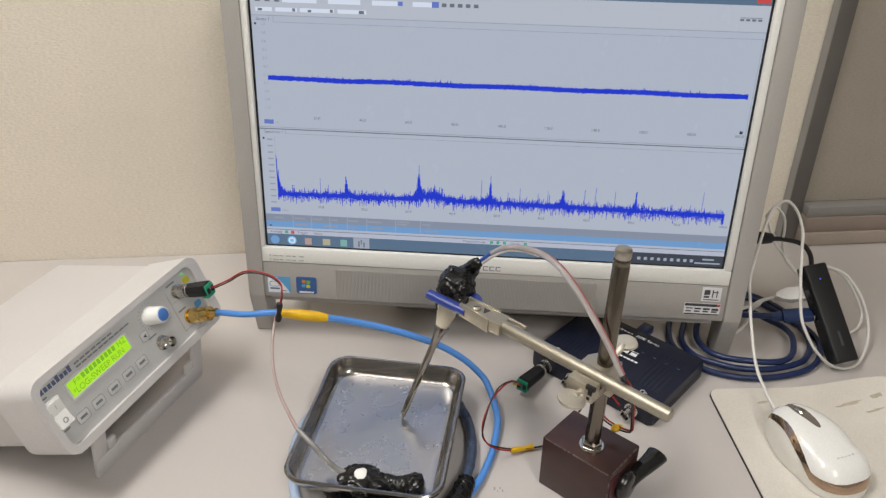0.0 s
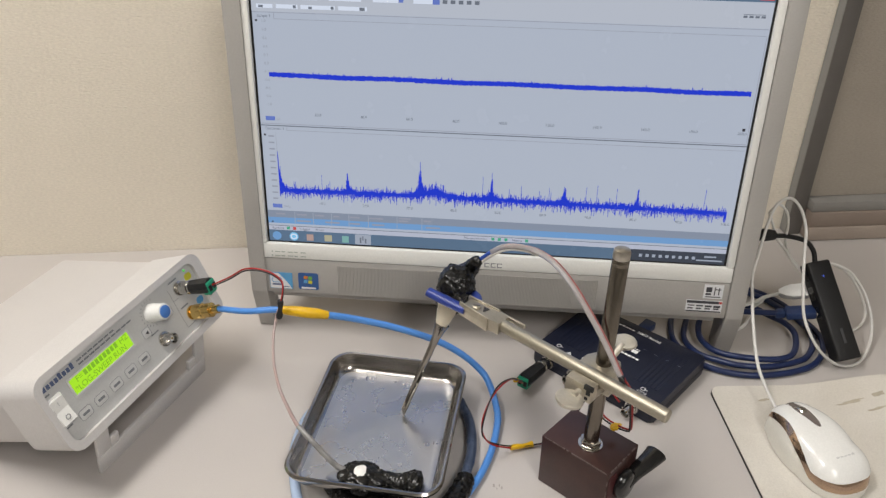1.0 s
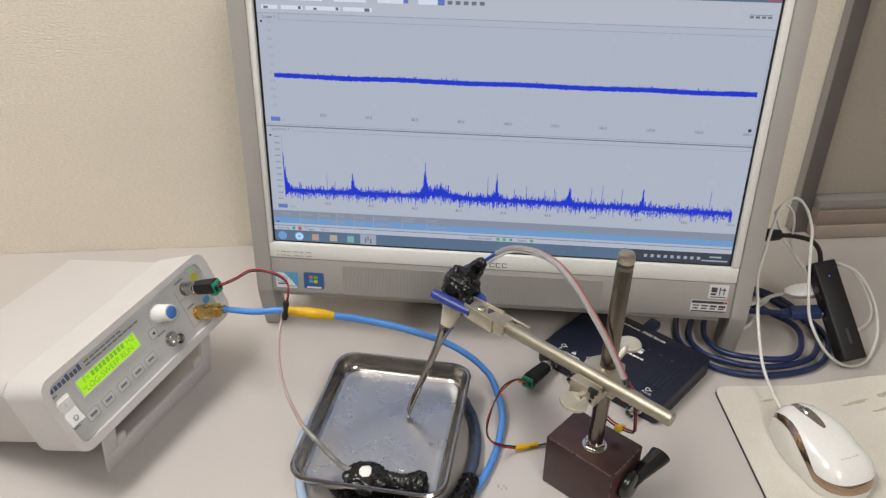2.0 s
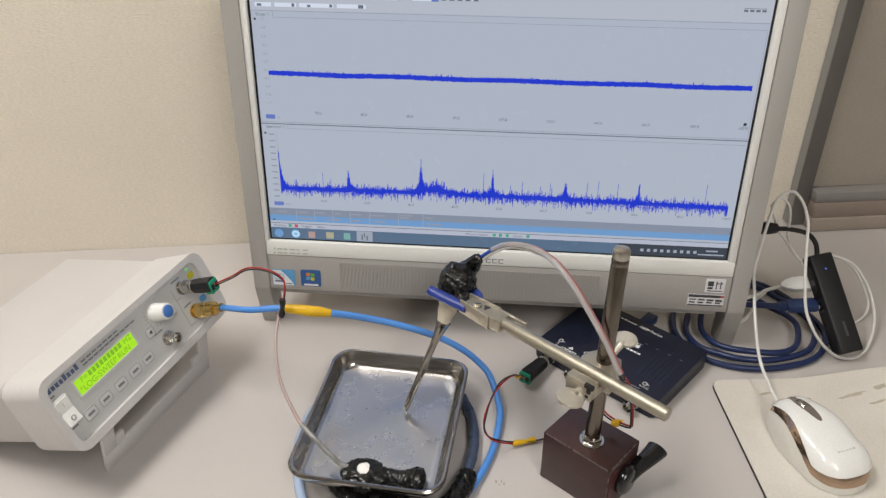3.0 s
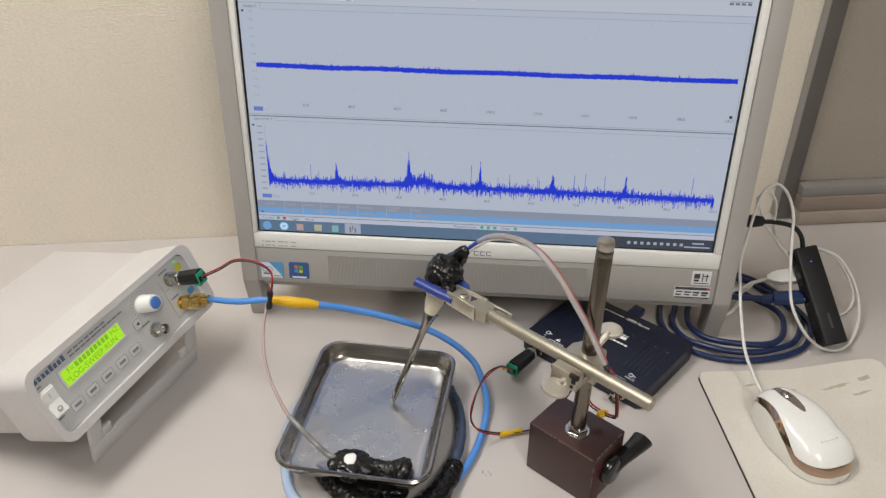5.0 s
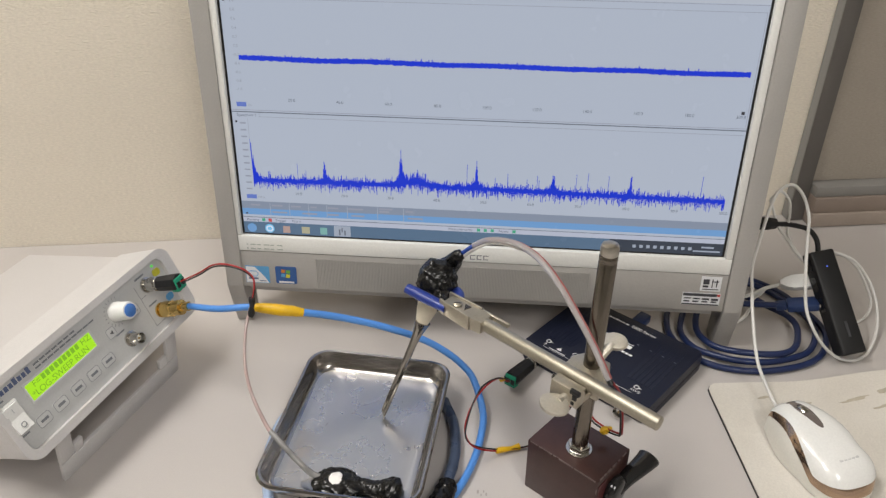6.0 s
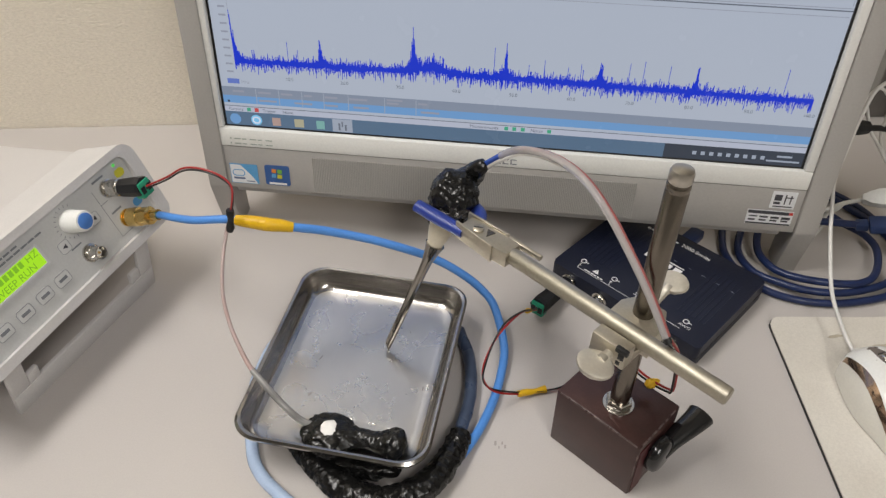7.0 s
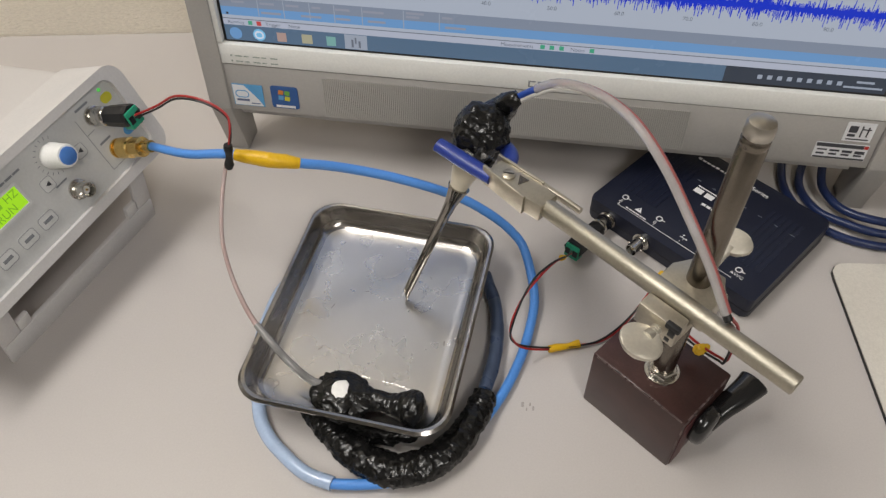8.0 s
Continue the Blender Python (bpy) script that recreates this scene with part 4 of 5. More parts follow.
part("head", lump(tl(0.0030, 0.5105, 0.0055), (0.0195, 0.0160, 0.0064), Matrix.Rotation(radians(-15), 3, "Z"), 4.0, 0.16, 130), M_TAPE, probe, "round lump of black butyl tape")
part("neck", tube([tl(0.009, 0.5110, 0.005), tl(0.021, 0.5105, 0.0055), tl(0.032, 0.5090, 0.0052), tl(0.042, 0.5080, 0.0062), tl(0.0520, 0.5070, 0.0048)],
                  lambda t: (0.0085 - 0.0028 * math.sin(math.pi * min(1, t * 1.3)) + 0.002 * t) * (1 if t < 0.86 else math.sqrt(max(0.02, 1 - ((t - 0.86) / 0.143) ** 2))), 30, 22, rough=0.16, freq=290, seed=8.0, flat=0.8), M_TAPE, probe)
part("bead", lump(tl(0.0025, 0.5115, 0.0108), (0.0055, 0.0062, 0.0024), Matrix.Rotation(0.3, 3, "Z"), 6.0, 0.12, 200), M_TAPEW, probe, "white foam bead")
LD = [tl(-0.0050, 0.5150, 0.0065), tl(-0.0160, 0.5165, 0.0090)] + rel(probe, [(-0.0258, 0.5195, 0.0362), (-0.0360, 0.5255, 0.0435), (-0.0507, 0.5375, 0.0490), (-0.0593, 0.5458, 0.0587), (-0.0695, 0.5605, 0.0675),
      (-0.0768, 0.5766, 0.0790), (-0.0828, 0.6010, 0.0860), (-0.0833, 0.6170, 0.0960), (-0.0808, 0.6220, 0.1040)])
part("lead", tube(LD[3:], lambda t: 0.0018 - 0.0005 * min(1, t * 2), 12, 10), M_PINKTUBE, probe, "thin lead in a clear tube")
part("lead_sleeve", tube(LD[:5], lambda t: 0.0026 - 0.0005 * t, 14, 12), mat("smoky_clear_tube", (0.25, 0.245, 0.24), 0.18, vary=0.25, scale=90, coat=0.3), probe, "smoky clear tube over the lead")
part("tie", tube(rel(probe, [(-0.0800, 0.6150, 0.0985), (-0.0785, 0.6165, 0.1060), (-0.0775, 0.6175, 0.1150)]), lambda t: 0.0024 + 0.0005 * math.sin(9 * t), 12, 8, rough=0.15, freq=400), M_BLKWIRE, probe, "black tie round the wires")
W1 = [tuple(gpoint(-0.0272, -0.0222, 0.038)), (-0.1255, 0.6370, 0.1245), (-0.1120, 0.6350, 0.1340), (-0.0985, 0.6320, 0.1370), (-0.0855, 0.6290, 0.1350), (-0.0775, 0.6265, 0.1290), (-0.0760, 0.6215, 0.1220), (-0.0775, 0.6175, 0.1130)]
part("red_wire", tube(rel(probe, W1), 0.00075, 8, 10), M_REDWIRE, probe)
part("black_wire", tube([v + Vector((0.0004, -0.0006, -0.0014)) for v in rel(probe, W1)], 0.00065, 8, 10), M_BLKWIRE, probe)

# ---- the magnetic stand ----
EX, EY = Vector((0.770, -0.638, 0)), Vector((0.638, 0.770, 0))
BASE = axes((0.1440, 0.5392, 0), EX, EY)
stand = thing("magnetic_stand", BASE, "worn maroon magnetic stand with steel post, clamp and rod", "stand")
BW, BD, BH = 0.0615, 0.0440, 0.0500
part("base", box(0, BW, 0, BD, 0.0, BH, 0.0012, 3), M_MBASE, stand, "worn maroon enamelled block")
part("base_slot", box(BW + 0.0001, BW + 0.0006, 0.002, 0.012, 0.001, 0.044), M_REDFACE, stand)
rng = random.Random(3)
b = bmesh.new()
for i in range(26):                          # chipped paint along the edges
    x, l, w = rng.uniform(0.002, BW - 0.004), rng.uniform(0.0006, 0.0045), rng.uniform(0.0002, 0.0005)
    box(x, min(x + l, BW - 0.001), -0.00012, w, BH - 0.0010, BH + 0.00015, bm=b)
for i in range(9):
    y, l = rng.uniform(0.002, BD - 0.006), rng.uniform(0.001, 0.005)
    box(BW - 0.0007, BW + 0.00012, y, y + l, BH - 0.0008, BH + 0.00015, bm=b)
for i in range(6):
    z, l = rng.uniform(0.004, BH - 0.008), rng.uniform(0.001, 0.005)
    box(BW - 0.0005, BW + 0.00015, -0.00015, 0.0005, z, z + l, bm=b)
part("edge_wear", b, M_WEAR, stand, "chipped bare metal along the edges", False)
PC = BASE.inverted() @ Vector((0.1812, 0.5318, 0))
PM = BASE.inverted() @ along((0.1812, 0.5318, BH + 0.0005), (0.1849, 0.5353, 0.2262))      # the post leans a little
part("washer", lathe([(0.0096, 0), (0.0098, 0.0006), (0.0096, 0.0014), (0.0064, 0.0015)], pose(PC.x, PC.y, BH), 32), M_CHROME, stand)
part("nut", lathe([(0.0080, 0), (0.0083, 0.001), (0.0083, 0.0038), (0.0076, 0.0046), (0.0062, 0.0046)], pose(PC.x, PC.y, BH + 0.0016, 0, 0, 10), 6), M_CHROME, stand, smooth=False)
steel_post = part("post", lathe([(0.0060, 0), (0.0060, 0.1620), (0.0057, 0.1626), (0.0057, 0.1636), (0.0060, 0.1642), (0.0060, 0.1662), (0.0057, 0.1667), (0.0057, 0.1677)], PM, 36),
                  M_POSTSTEEL, stand, "oiled steel post with turned grooves")
# the lighter metal carries the lamps' reflection on the dome
part("domed_end", lathe([(0.0057, 0.1678), (0.0060, 0.1683), (0.0060, 0.1730), (0.0054, 0.1746), (0.0030, 0.1756)], PM, 36), mat("lamp_lit_post_end", (0.52, 0.49, 0.44), 0.32, 1.0, vary=0.12, scale=120), steel_post, "domed end, lightened for the lamps it reflects")
# lever on the end face: a round boss and a flaring paddle that bends outwards
BOSS = Vector((BW, 0.0215, 0.0270))


lever = part("lever", lathe([(0.0100, 0.0003), (0.0120, 0.0010), (0.0124, 0.0045), (0.0117, 0.0068), (0.0098, 0.0083), (0.0060, 0.0090)], pose(BOSS.x, BOSS.y, BOSS.z, 0, 90, 0), 36), M_GLOSSBLACK, stand, "glossy black plastic on-off lever")
ARM = [BOSS + Vector(p) for p in ((0.0040, 0.0010, 0.0000), (0.0052, 0.0120, 0.0035), (0.0075, 0.0230, 0.0065), (0.0090, 0.0320, 0.0085), (0.0095, 0.0385, 0.0098))]
part("paddle", tube(ARM, lambda t: (0.0056 + 0.0036 * t) * max(0.05, 1 - max(0, (t - 0.90) / 0.10) ** 3.0) ** 0.5, 26, 14, flat=0.66), M_GLOSSBLACK, lever)
# satin rod
RA, RB = Vector((0.2196, 0.4800, 0.1284)), Vector((0.1053, 0.5722, 0.1340))
INV = BASE.inverted()
rm = INV @ along(RA, RB)
RL = (RB - RA).length
part("rod", lathe([(0.0043, 0), (0.0050, 0.0007), (0.0050, RL - 0.0006), (0.0046, RL)], rm, 32), M_ROD, stand, "satin nickel cross rod")
# cross clamp: one block on the post, one on the rod, each with a thumb screw
rd = (RB - RA).normalized()
pz = 0.1215
POSTP = Vector((0.1812, 0.5318, pz))
near_rod = RA + rd * ((POSTP - RA).dot(rd))
side = (near_rod - POSTP)
side.z = 0
side.normalize()
cl = INV @ axes((POSTP.x, POSTP.y, pz), rd, Vector((-side.x, -side.y, 0)))
# local: x along the rod, y away from the rod, z down
b = bmesh.new()
prism([(-0.0145, -0.0105), (0.0145, -0.0105), (0.0145, 0.002), (0.0085, 0.0125), (-0.0085, 0.0125), (-0.0145, 0.002)], -0.0085, 0.0085, cl, b, 0.0010)
clamp = part("cross_clamp", b, M_CAST, stand, "nickel-plated cast cross clamp")
rp = INV @ near_rod
rl = cl.inverted() @ rp
b = bmesh.new()
# local z points down here: the block hangs under the rod, with a lip on its outer side
for x0, x1, y0, y1, z0, z1 in ((-0.011, 0.011, rl.y - 0.0145, rl.y - 0.0056, rl.z - 0.0010, rl.z + 0.0130), (-0.011, 0.011, rl.y - 0.0056, -0.0108, rl.z + 0.0056, rl.z + 0.0130)):
    box(x0, x1, min(y0, y1), max(y0, y1), z0, z1, 0.0008, bm=b)
bmesh.ops.transform(b, matrix=cl, verts=b.verts)
part("rod_block", b, M_CAST, clamp, "cast block gripping the rod from below")
b = bmesh.new()
box(-0.0116, -0.0040, rl.y - 0.0150, rl.y - 0.0120, rl.z - 0.0016, rl.z + 0.0022, 0.0008, bm=b)
box(-0.0100, -0.0065, rl.y - 0.0152, rl.y - 0.0140, rl.z + 0.0010, rl.z + 0.0060, 0.0005, bm=b)
box(-0.0085, -0.0060, rl.y - 0.0150, rl.y - 0.0144, rl.z + 0.0080, rl.z + 0.0105, 0.0002, bm=b)
bmesh.ops.transform(b, matrix=cl, verts=b.verts)
part("black_grease", b, M_BLACK, clamp, "smear of black tape on the clamp")


def thumb_screw(tip, head, face, size):
    """A thumb screw: threaded shank and an oval flat head."""
    a, h = INV @ Vector(tip), INV @ Vector(head)
    d = (h - a).normalized()
    L = (h - a).length
    prof = [(0.0029, 0.0)]
    for i in range(10):
        z = L * 0.75 * i / 10
        prof += [(0.0029, z + 0.0002), (0.0024, z + L * 0.0375)]
    prof += [(0.0029, L * 0.76), (0.0030, L * 0.95)]
    s = part("thumb_screw", lathe(prof, along(a, h), 16), M_SCREW, clamp, "flat oval thumb screw")
    f = (INV.to_3x3() @ Vector(face)).normalized()
    hm = axes(h + d * size[0] * 0.35, d, f.cross(d))
    n = 32
    bb = prism([(size[0] * math.cos(2 * math.pi * i / n), size[1] * math.sin(2 * math.pi * i / n)) for i in range(n)], -0.0013, 0.0013, hm, None, 0.0007)
    part("head", bb, M_SCREW, s)


thumb_screw((0.1690, 0.5130, 0.1245), (0.1575, 0.5010, 0.1240), (-0.42, -0.50, 0.75), (0.0088, 0.0106))
thumb_screw((0.1860, 0.5400, 0.1240), (0.2002, 0.5570, 0.1295), (0.1, 0.27, 0.96), (0.0072, 0.0100))
# grip clamp at the rod's end
gm = INV @ axes(RB, -rd * -1, Vector((0, 0, 1)).cross(rd))
# local: x onwards along the rod, y across (level), z up
b = bmesh.new()
prism([(-0.006, -0.0066), (-0.006, 0.0066), (0.008, 0.0074), (0.020, 0.0066), (0.031, 0.0050), (0.031, -0.0046), (0.020, -0.0062), (0.008, -0.0070)], -0.0056, 0.0050, gm, b, 0.0012)
grip = part("grip_body", b, M_CAST, stand, "nickel-plated grip clamp body")
part("grip_slot", prism([(0.0105, -0.0034), (0.0165, -0.0030), (0.0125, 0.0030)], 0.0046, 0.0053, gm), M_POSTSTEEL, grip, "dark opening in the clamp body")
screw = part("grip_screw", lathe([(0.0034, 0.0), (0.0036, 0.0012), (0.0028, 0.0018)], gm @ pose(0.0205, 0.0012, 0.0048), 18), M_CAST, grip, "slotted screw head")
part("slot_line", prism(outline(0.0056, 0.0008, 0.0002, 2), 0.0066, 0.00675, gm @ pose(0.0205, 0.0012, 0, 0, 0, 35)), M_BLACK, screw)
for yy in (-0.0068, 0.0068):
    part("grip_cheek", prism([(0.004, yy * 1.10 - 0.0008), (0.034, yy * 0.84 - 0.0008), (0.034, yy * 0.84 + 0.0008), (0.004, yy * 1.10 + 0.0008)], -0.0066, 0.0062, gm, None, 0.0004), M_CAST, grip)
b = bmesh.new()
prism([(-0.019, -0.0118), (0.006, -0.0112), (0.016, -0.0100), (0.016, -0.0084), (-0.019, -0.0094)], -0.0022, 0.0020, gm, b, 0.0008)
part("grip_lever", b, M_CAST, grip)
jl = [gm @ Vector(p) for p in ((0.029, 0.0044, -0.0010), (0.042, 0.0060, -0.0006), (0.054, 0.0075, 0.0002), (0.065, 0.0088, 0.0010))]
part("jaw", tube(jl, lambda t: 0.0043 + 0.0004 * math.sin(3 * t), 16, 8, flat=0.85), M_JAW, grip, "jaw finger in a blue vinyl sleeve")
jr = [gm @ Vector(p) for p in ((0.028, -0.0060, -0.001), (0.036, -0.0180, -0.0040), (0.050, -0.0235, -0.0080), (0.064, -0.0190, -0.0105), (0.070, -0.0120, -0.0110))]
part("jaw", tube(jr, lambda t: 0.0046 - 0.0004 * t, 16, 8, flat=0.9), M_JAW, grip, "curved jaw finger in a blue vinyl sleeve")

# ---- the steel pipe sealed in tape, held by the grip ----
TIP = Vector((0.0268, 0.5871, 0.0198))
TOP = Vector((0.0600, 0.6085, 0.1030))
pipe = thing("sealed_pipe", pose(*TIP), "polished steel pipe with black taped head, slanting over the tray", "probe")
pd = (TOP - TIP).normalized()
pl = (TOP - TIP).length
pm = Matrix.Translation(-TIP) @ along(TIP, TOP)
b = bmesh.new()
seg = 28
rings = []
for r, z, cut in ((0.0022, 0.0, 1), (0.0026, 0.0, 1), (0.0027, 0.012, 0), (0.0031, pl - 0.022, 0), (0.0037, pl - 0.012, 0), (0.0052, pl - 0.004, 0), (0.0066, pl + 0.001, 0)):
    rings.append([b.verts.new(pm @ Vector((r * math.cos(a), r * math.sin(a), z + cut * (0.0042 + 0.0042 * math.sin(a))))) for a in (2 * math.pi * i / seg for i in range(seg))])
rings.insert(0, [b.verts.new(pm @ Vector((0.0020 * math.cos(a), 0.0020 * math.sin(a), 0.02))) for a in (2 * math.pi * i / seg for i in range(seg))])
for p, q in zip(rings, rings[1:]):
    for i in range(seg):
        b.faces.new((p[i], p[(i + 1) % seg], q[(i + 1) % seg], q[i]))
b.faces.new(rings[0]), b.faces.new(rings[-1])
part("pipe", b, M_TUBESTEEL, pipe, "polished steel pipe with a slanting cut end")
HEAD = Vector((0.0713, 0.6190, 0.1362)) - TIP
fm2 = along(TOP - TIP - pd * 0.004, HEAD)
part("funnel", lathe([(0.0044, 0), (0.0050, 0.004), (0.0095, 0.022), (0.0102, 0.026), (0.0090, 0.027)], fm2, 28), M_FUNNEL, pipe, "cloudy plastic funnel neck")
# coloured band standing for the blue reflection round the flare
part("blue_reflection", lathe([(0.0049, 0.0), (0.0053, 0.0006), (0.0055, 0.0028), (0.0050, 0.0034)], fm2, 24), M_COAX, pipe)
part("tape_head", lump(HEAD + Vector((0, 0.0, 0.0005)), (0.0162, 0.0150, 0.0176), Matrix.Rotation(radians(22), 3, "Y"), 11.0, 0.13, 120), M_TAPE, pipe, "glossy lump of black butyl tape")
part("tape_skirt", lump(HEAD + Vector((-0.004, -0.001, -0.0165)), (0.0125, 0.0120, 0.0090), Matrix.Rotation(radians(10), 3, "Y"), 14.0, 0.16, 150), M_TAPE, pipe)
T0 = Vector((0.0866, 0.6240, 0.1560)) - TIP
part("tape_tail", tube([HEAD + Vector((0.004, 0.006, 0.006)), HEAD + Vector((0.011, 0.012, 0.009)), T0, T0 + Vector((0.004, 0.001, 0.003))], lambda t: 0.0098 - 0.0062 * t, 20, 12, rough=0.15, freq=200), M_TAPE, pipe)
H8 = [(0.0866, 0.6240, 0.1560), (0.0920, 0.6230, 0.1610), (0.0994, 0.6150, 0.1720), (0.1089, 0.6100, 0.1800), (0.1206, 0.5995, 0.1866), (0.1325, 0.5830, 0.1925), (0.1449, 0.5670, 0.1920), (0.1572, 0.5500, 0.1840), (0.1690, 0.5330, 0.1710), (0.1800, 0.5190, 0.1560), (0.1895, 0.5060, 0.1400)]
part("blue_core", tube([Vector(p) - TIP for p in H8[:4]], 0.0019, 12, 10), mat("deep_blue_lead", (0.03, 0.085, 0.42), 0.35), pipe)
part("white_core", tube([Vector(p) - TIP + Vector((0.0010, -0.0012, -0.0016)) for p in H8[:6]], 0.0015, 10, 10), M_CABLEW, pipe)
part("clear_tube", tube([Vector(p) - TIP for p in H8[2:]], lambda t: 0.0025 - 0.0005 * t, 14, 10), M_CLEARTUBE, pipe, "cloudy clear tube over the leads")
part("red_lead", tube([Vector(p) - TIP + Vector((0.0013, 0.0004, 0.0008)) for p in H8[3:]], 0.0013, 10, 10), mat("pink_lead", (0.30, 0.085, 0.08), 0.35, vary=0.2, scale=120), pipe)
part("tie", tube([Vector((0.1885, 0.5085, 0.1415)) - TIP, Vector((0.1915, 0.5050, 0.1370)) - TIP], 0.0021, 12, 6, rough=0.12, freq=300), M_BLKWIRE, pipe, "black tie")
LP = [(0.1915, 0.5050, 0.1370), (0.2000, 0.5120, 0.1180), (0.2070, 0.5230, 0.0780), (0.2080, 0.5330, 0.0640), (0.1990, 0.5430, 0.0600), (0.1900, 0.5500, 0.0640), (0.1870, 0.5540, 0.0800), (0.1890, 0.5560, 0.0880)]
part("loose_lead", tube([Vector(p) - TIP for p in LP], 0.0007, 8, 10), M_BLKWIRE, pipe)
part("loose_lead", tube([Vector(p) - TIP + Vector((0.0013, 0.0008, 0.0012)) for p in LP], 0.0008, 8, 10), M_REDWIRE, pipe)
part("yellow_tape", lump(Vector((0.2010, 0.5420, 0.0600)) - TIP, (0.0052, 0.0034, 0.0024), Matrix.Rotation(0.6, 3, "Z"), 3.0, 0.25, 250), M_YELTAPE, pipe, "scrap of yellow tape")

# ---- the scope box ----
PX = axes((0.1465, 0.6935, 0), EX, EY)


def build_scope():
    s = thing("scope_box", PX, "flat navy blue measuring box with white printing, on the desk", "instrument")
    W, D, H = 0.1330, 0.1010, 0.0195
    part("case", prism(outline(W, D, 0.0038, 6, W / 2, D / 2), 0.0012, H, None, None, 0.0018), M_PICO, s, "matt navy plastic case")
    b = bmesh.new()
    for i in range(26):
        x = 0.010 + i * 0.0044
        if not 0.040 < x < 0.098:
            box(x, x + 0.0026, 0.024, 0.082, H - 0.0003, H + 0.0003, bm=b)
    tagged(part("rib", b, M_PICO2, s, smooth=False), kind="stuff")
    part("seam", ring_wall(outline(W + 0.0004, D + 0.0004, 0.0039, 6, W / 2, D / 2), outline(W - 0.004, D - 0.004, 0.005, 6, W / 2, D / 2), 0.0078, 0.0084), M_BLACK, s)
    for x in (0.010, W - 0.010):
        for y in (0.010, D - 0.010):
            part("foot", lathe([(0.004, 0), (0.004, 0.0014)], pose(x, y, 0), 12), M_BLACK, s)

    def pr(name, rects, material=M_PRINT, parent=None, label=""):
        b = bmesh.new()
        for x0, x1, y0, y1 in rects:
            b.faces.new([b.verts.new((x, y, H + 0.0006)) for x, y in ((x0, y0), (x1, y0), (x1, y1), (x0, y1))])
        return part(name, b, material, parent or s, label, False)

    pr("front_rule", [(0.0185, 0.0190, 0.0080, 0.0105), (0.0185, 0.0720, 0.0076, 0.0080), (0.0480, 0.0484, 0.0080, 0.0105), (0.0780, 0.1120, 0.0076, 0.0080), (0.0720, 0.0780, 0.0076, 0.0080), (0.0695, 0.0699, 0.0080, 0.0105)])
    for x in (0.0185, 0.0480, 0.1120):
        part("socket_mark", ring_wall(outline(0.0048, 0.0048, 0.0023, 5), outline(0.0036, 0.0036, 0.0017, 5), H + 0.0003, H + 0.0006, pose(x, 0.0172, 0)), M_PRINT, s)
        pr("socket_stroke", [(x + 0.0012, x + 0.0046, 0.0168, 0.0176)])
    for t, x, sz in (("A", 0.0172, 0.0040), ("B", 0.0467, 0.0040), ("AWG", 0.1085, 0.0040)):
        words("socket_letter", t, sz, M_PRINT, s, pose(x, 0.0108, H + 0.0006))
    b = bmesh.new()
    for q, zz in (((0.0302, 0.0120), (0.0358, 0.0120), (0.0330, 0.0168)), 0.0006),:
        b.faces.new([b.verts.new((x, y, H + zz)) for x, y in q])
    part("warning_mark", b, M_PRINT, s, "small white warning triangle", False)
    pr("warning_stroke", [(0.0327, 0.0333, 0.0133, 0.0152)], M_PICO).location.z = 0.0003
    pr("small_print", [(0.0245 + 0.0030 * i, 0.0268 + 0.0030 * i, 0.0090, 0.0101) for i in range(6)])
    pr("port_mark", [(0.0675, 0.0725, 0.0138, 0.0144), (0.0688, 0.0692, 0.0144, 0.0162), (0.0705, 0.0709, 0.0120, 0.0138), (0.0720, 0.0732, 0.0134, 0.0148), (0.0684, 0.0696, 0.0160, 0.0170)])
    # plain strokes for the maker's mark and model line
    logo = pr("maker_mark", [(0.0480 + 0.0088 * i, 0.0546 + 0.0088 * i, 0.0575, 0.0625) for i in range(4)] + [(0.0480, 0.0810, 0.0640, 0.0650)], M_PRINT, None, "plain white bars of the maker's mark")
    pr("maker_mark_bar", [(0.0600 + 0.0040 * i, 0.0631 + 0.0040 * i, 0.0495, 0.0520) for i in range(7)], M_PRINT, logo)
    pr("model_line", [(0.0310 + 0.0038 * i, 0.0338 + 0.0038 * i, 0.0885, 0.0885 + (0.0024 if i % 4 == 0 else 0.0018)) for i in range(8)], M_PRINT, None, "plain white bars of the model name")
    words("model_words", "2000 Series", 0.0056, M_PRINT, s, pose(0.0635, 0.0880, H + 0.0006))
    pr("dash", [(0.044 + 0.0125 * i, 0.0470 + 0.0125 * i, 0.0690, 0.0694) for i in range(7)], M_GREYPRINT)
    for x, name in ((0.0185, "input_socket"), (0.0480, "input_socket"), (0.1120, "output_socket")):
        bnc(name, s, pose(x, 0.0002, 0.0098, 90, 0, 0), M_CHROME, 0.0125)
    part("usb_plug", box(0.053, 0.065, D + 0.0003, D + 0.026, 0.0045, 0.0135, 0.0015), M_NAVYPLUG, s, "dark blue square plug in the back")
    return s


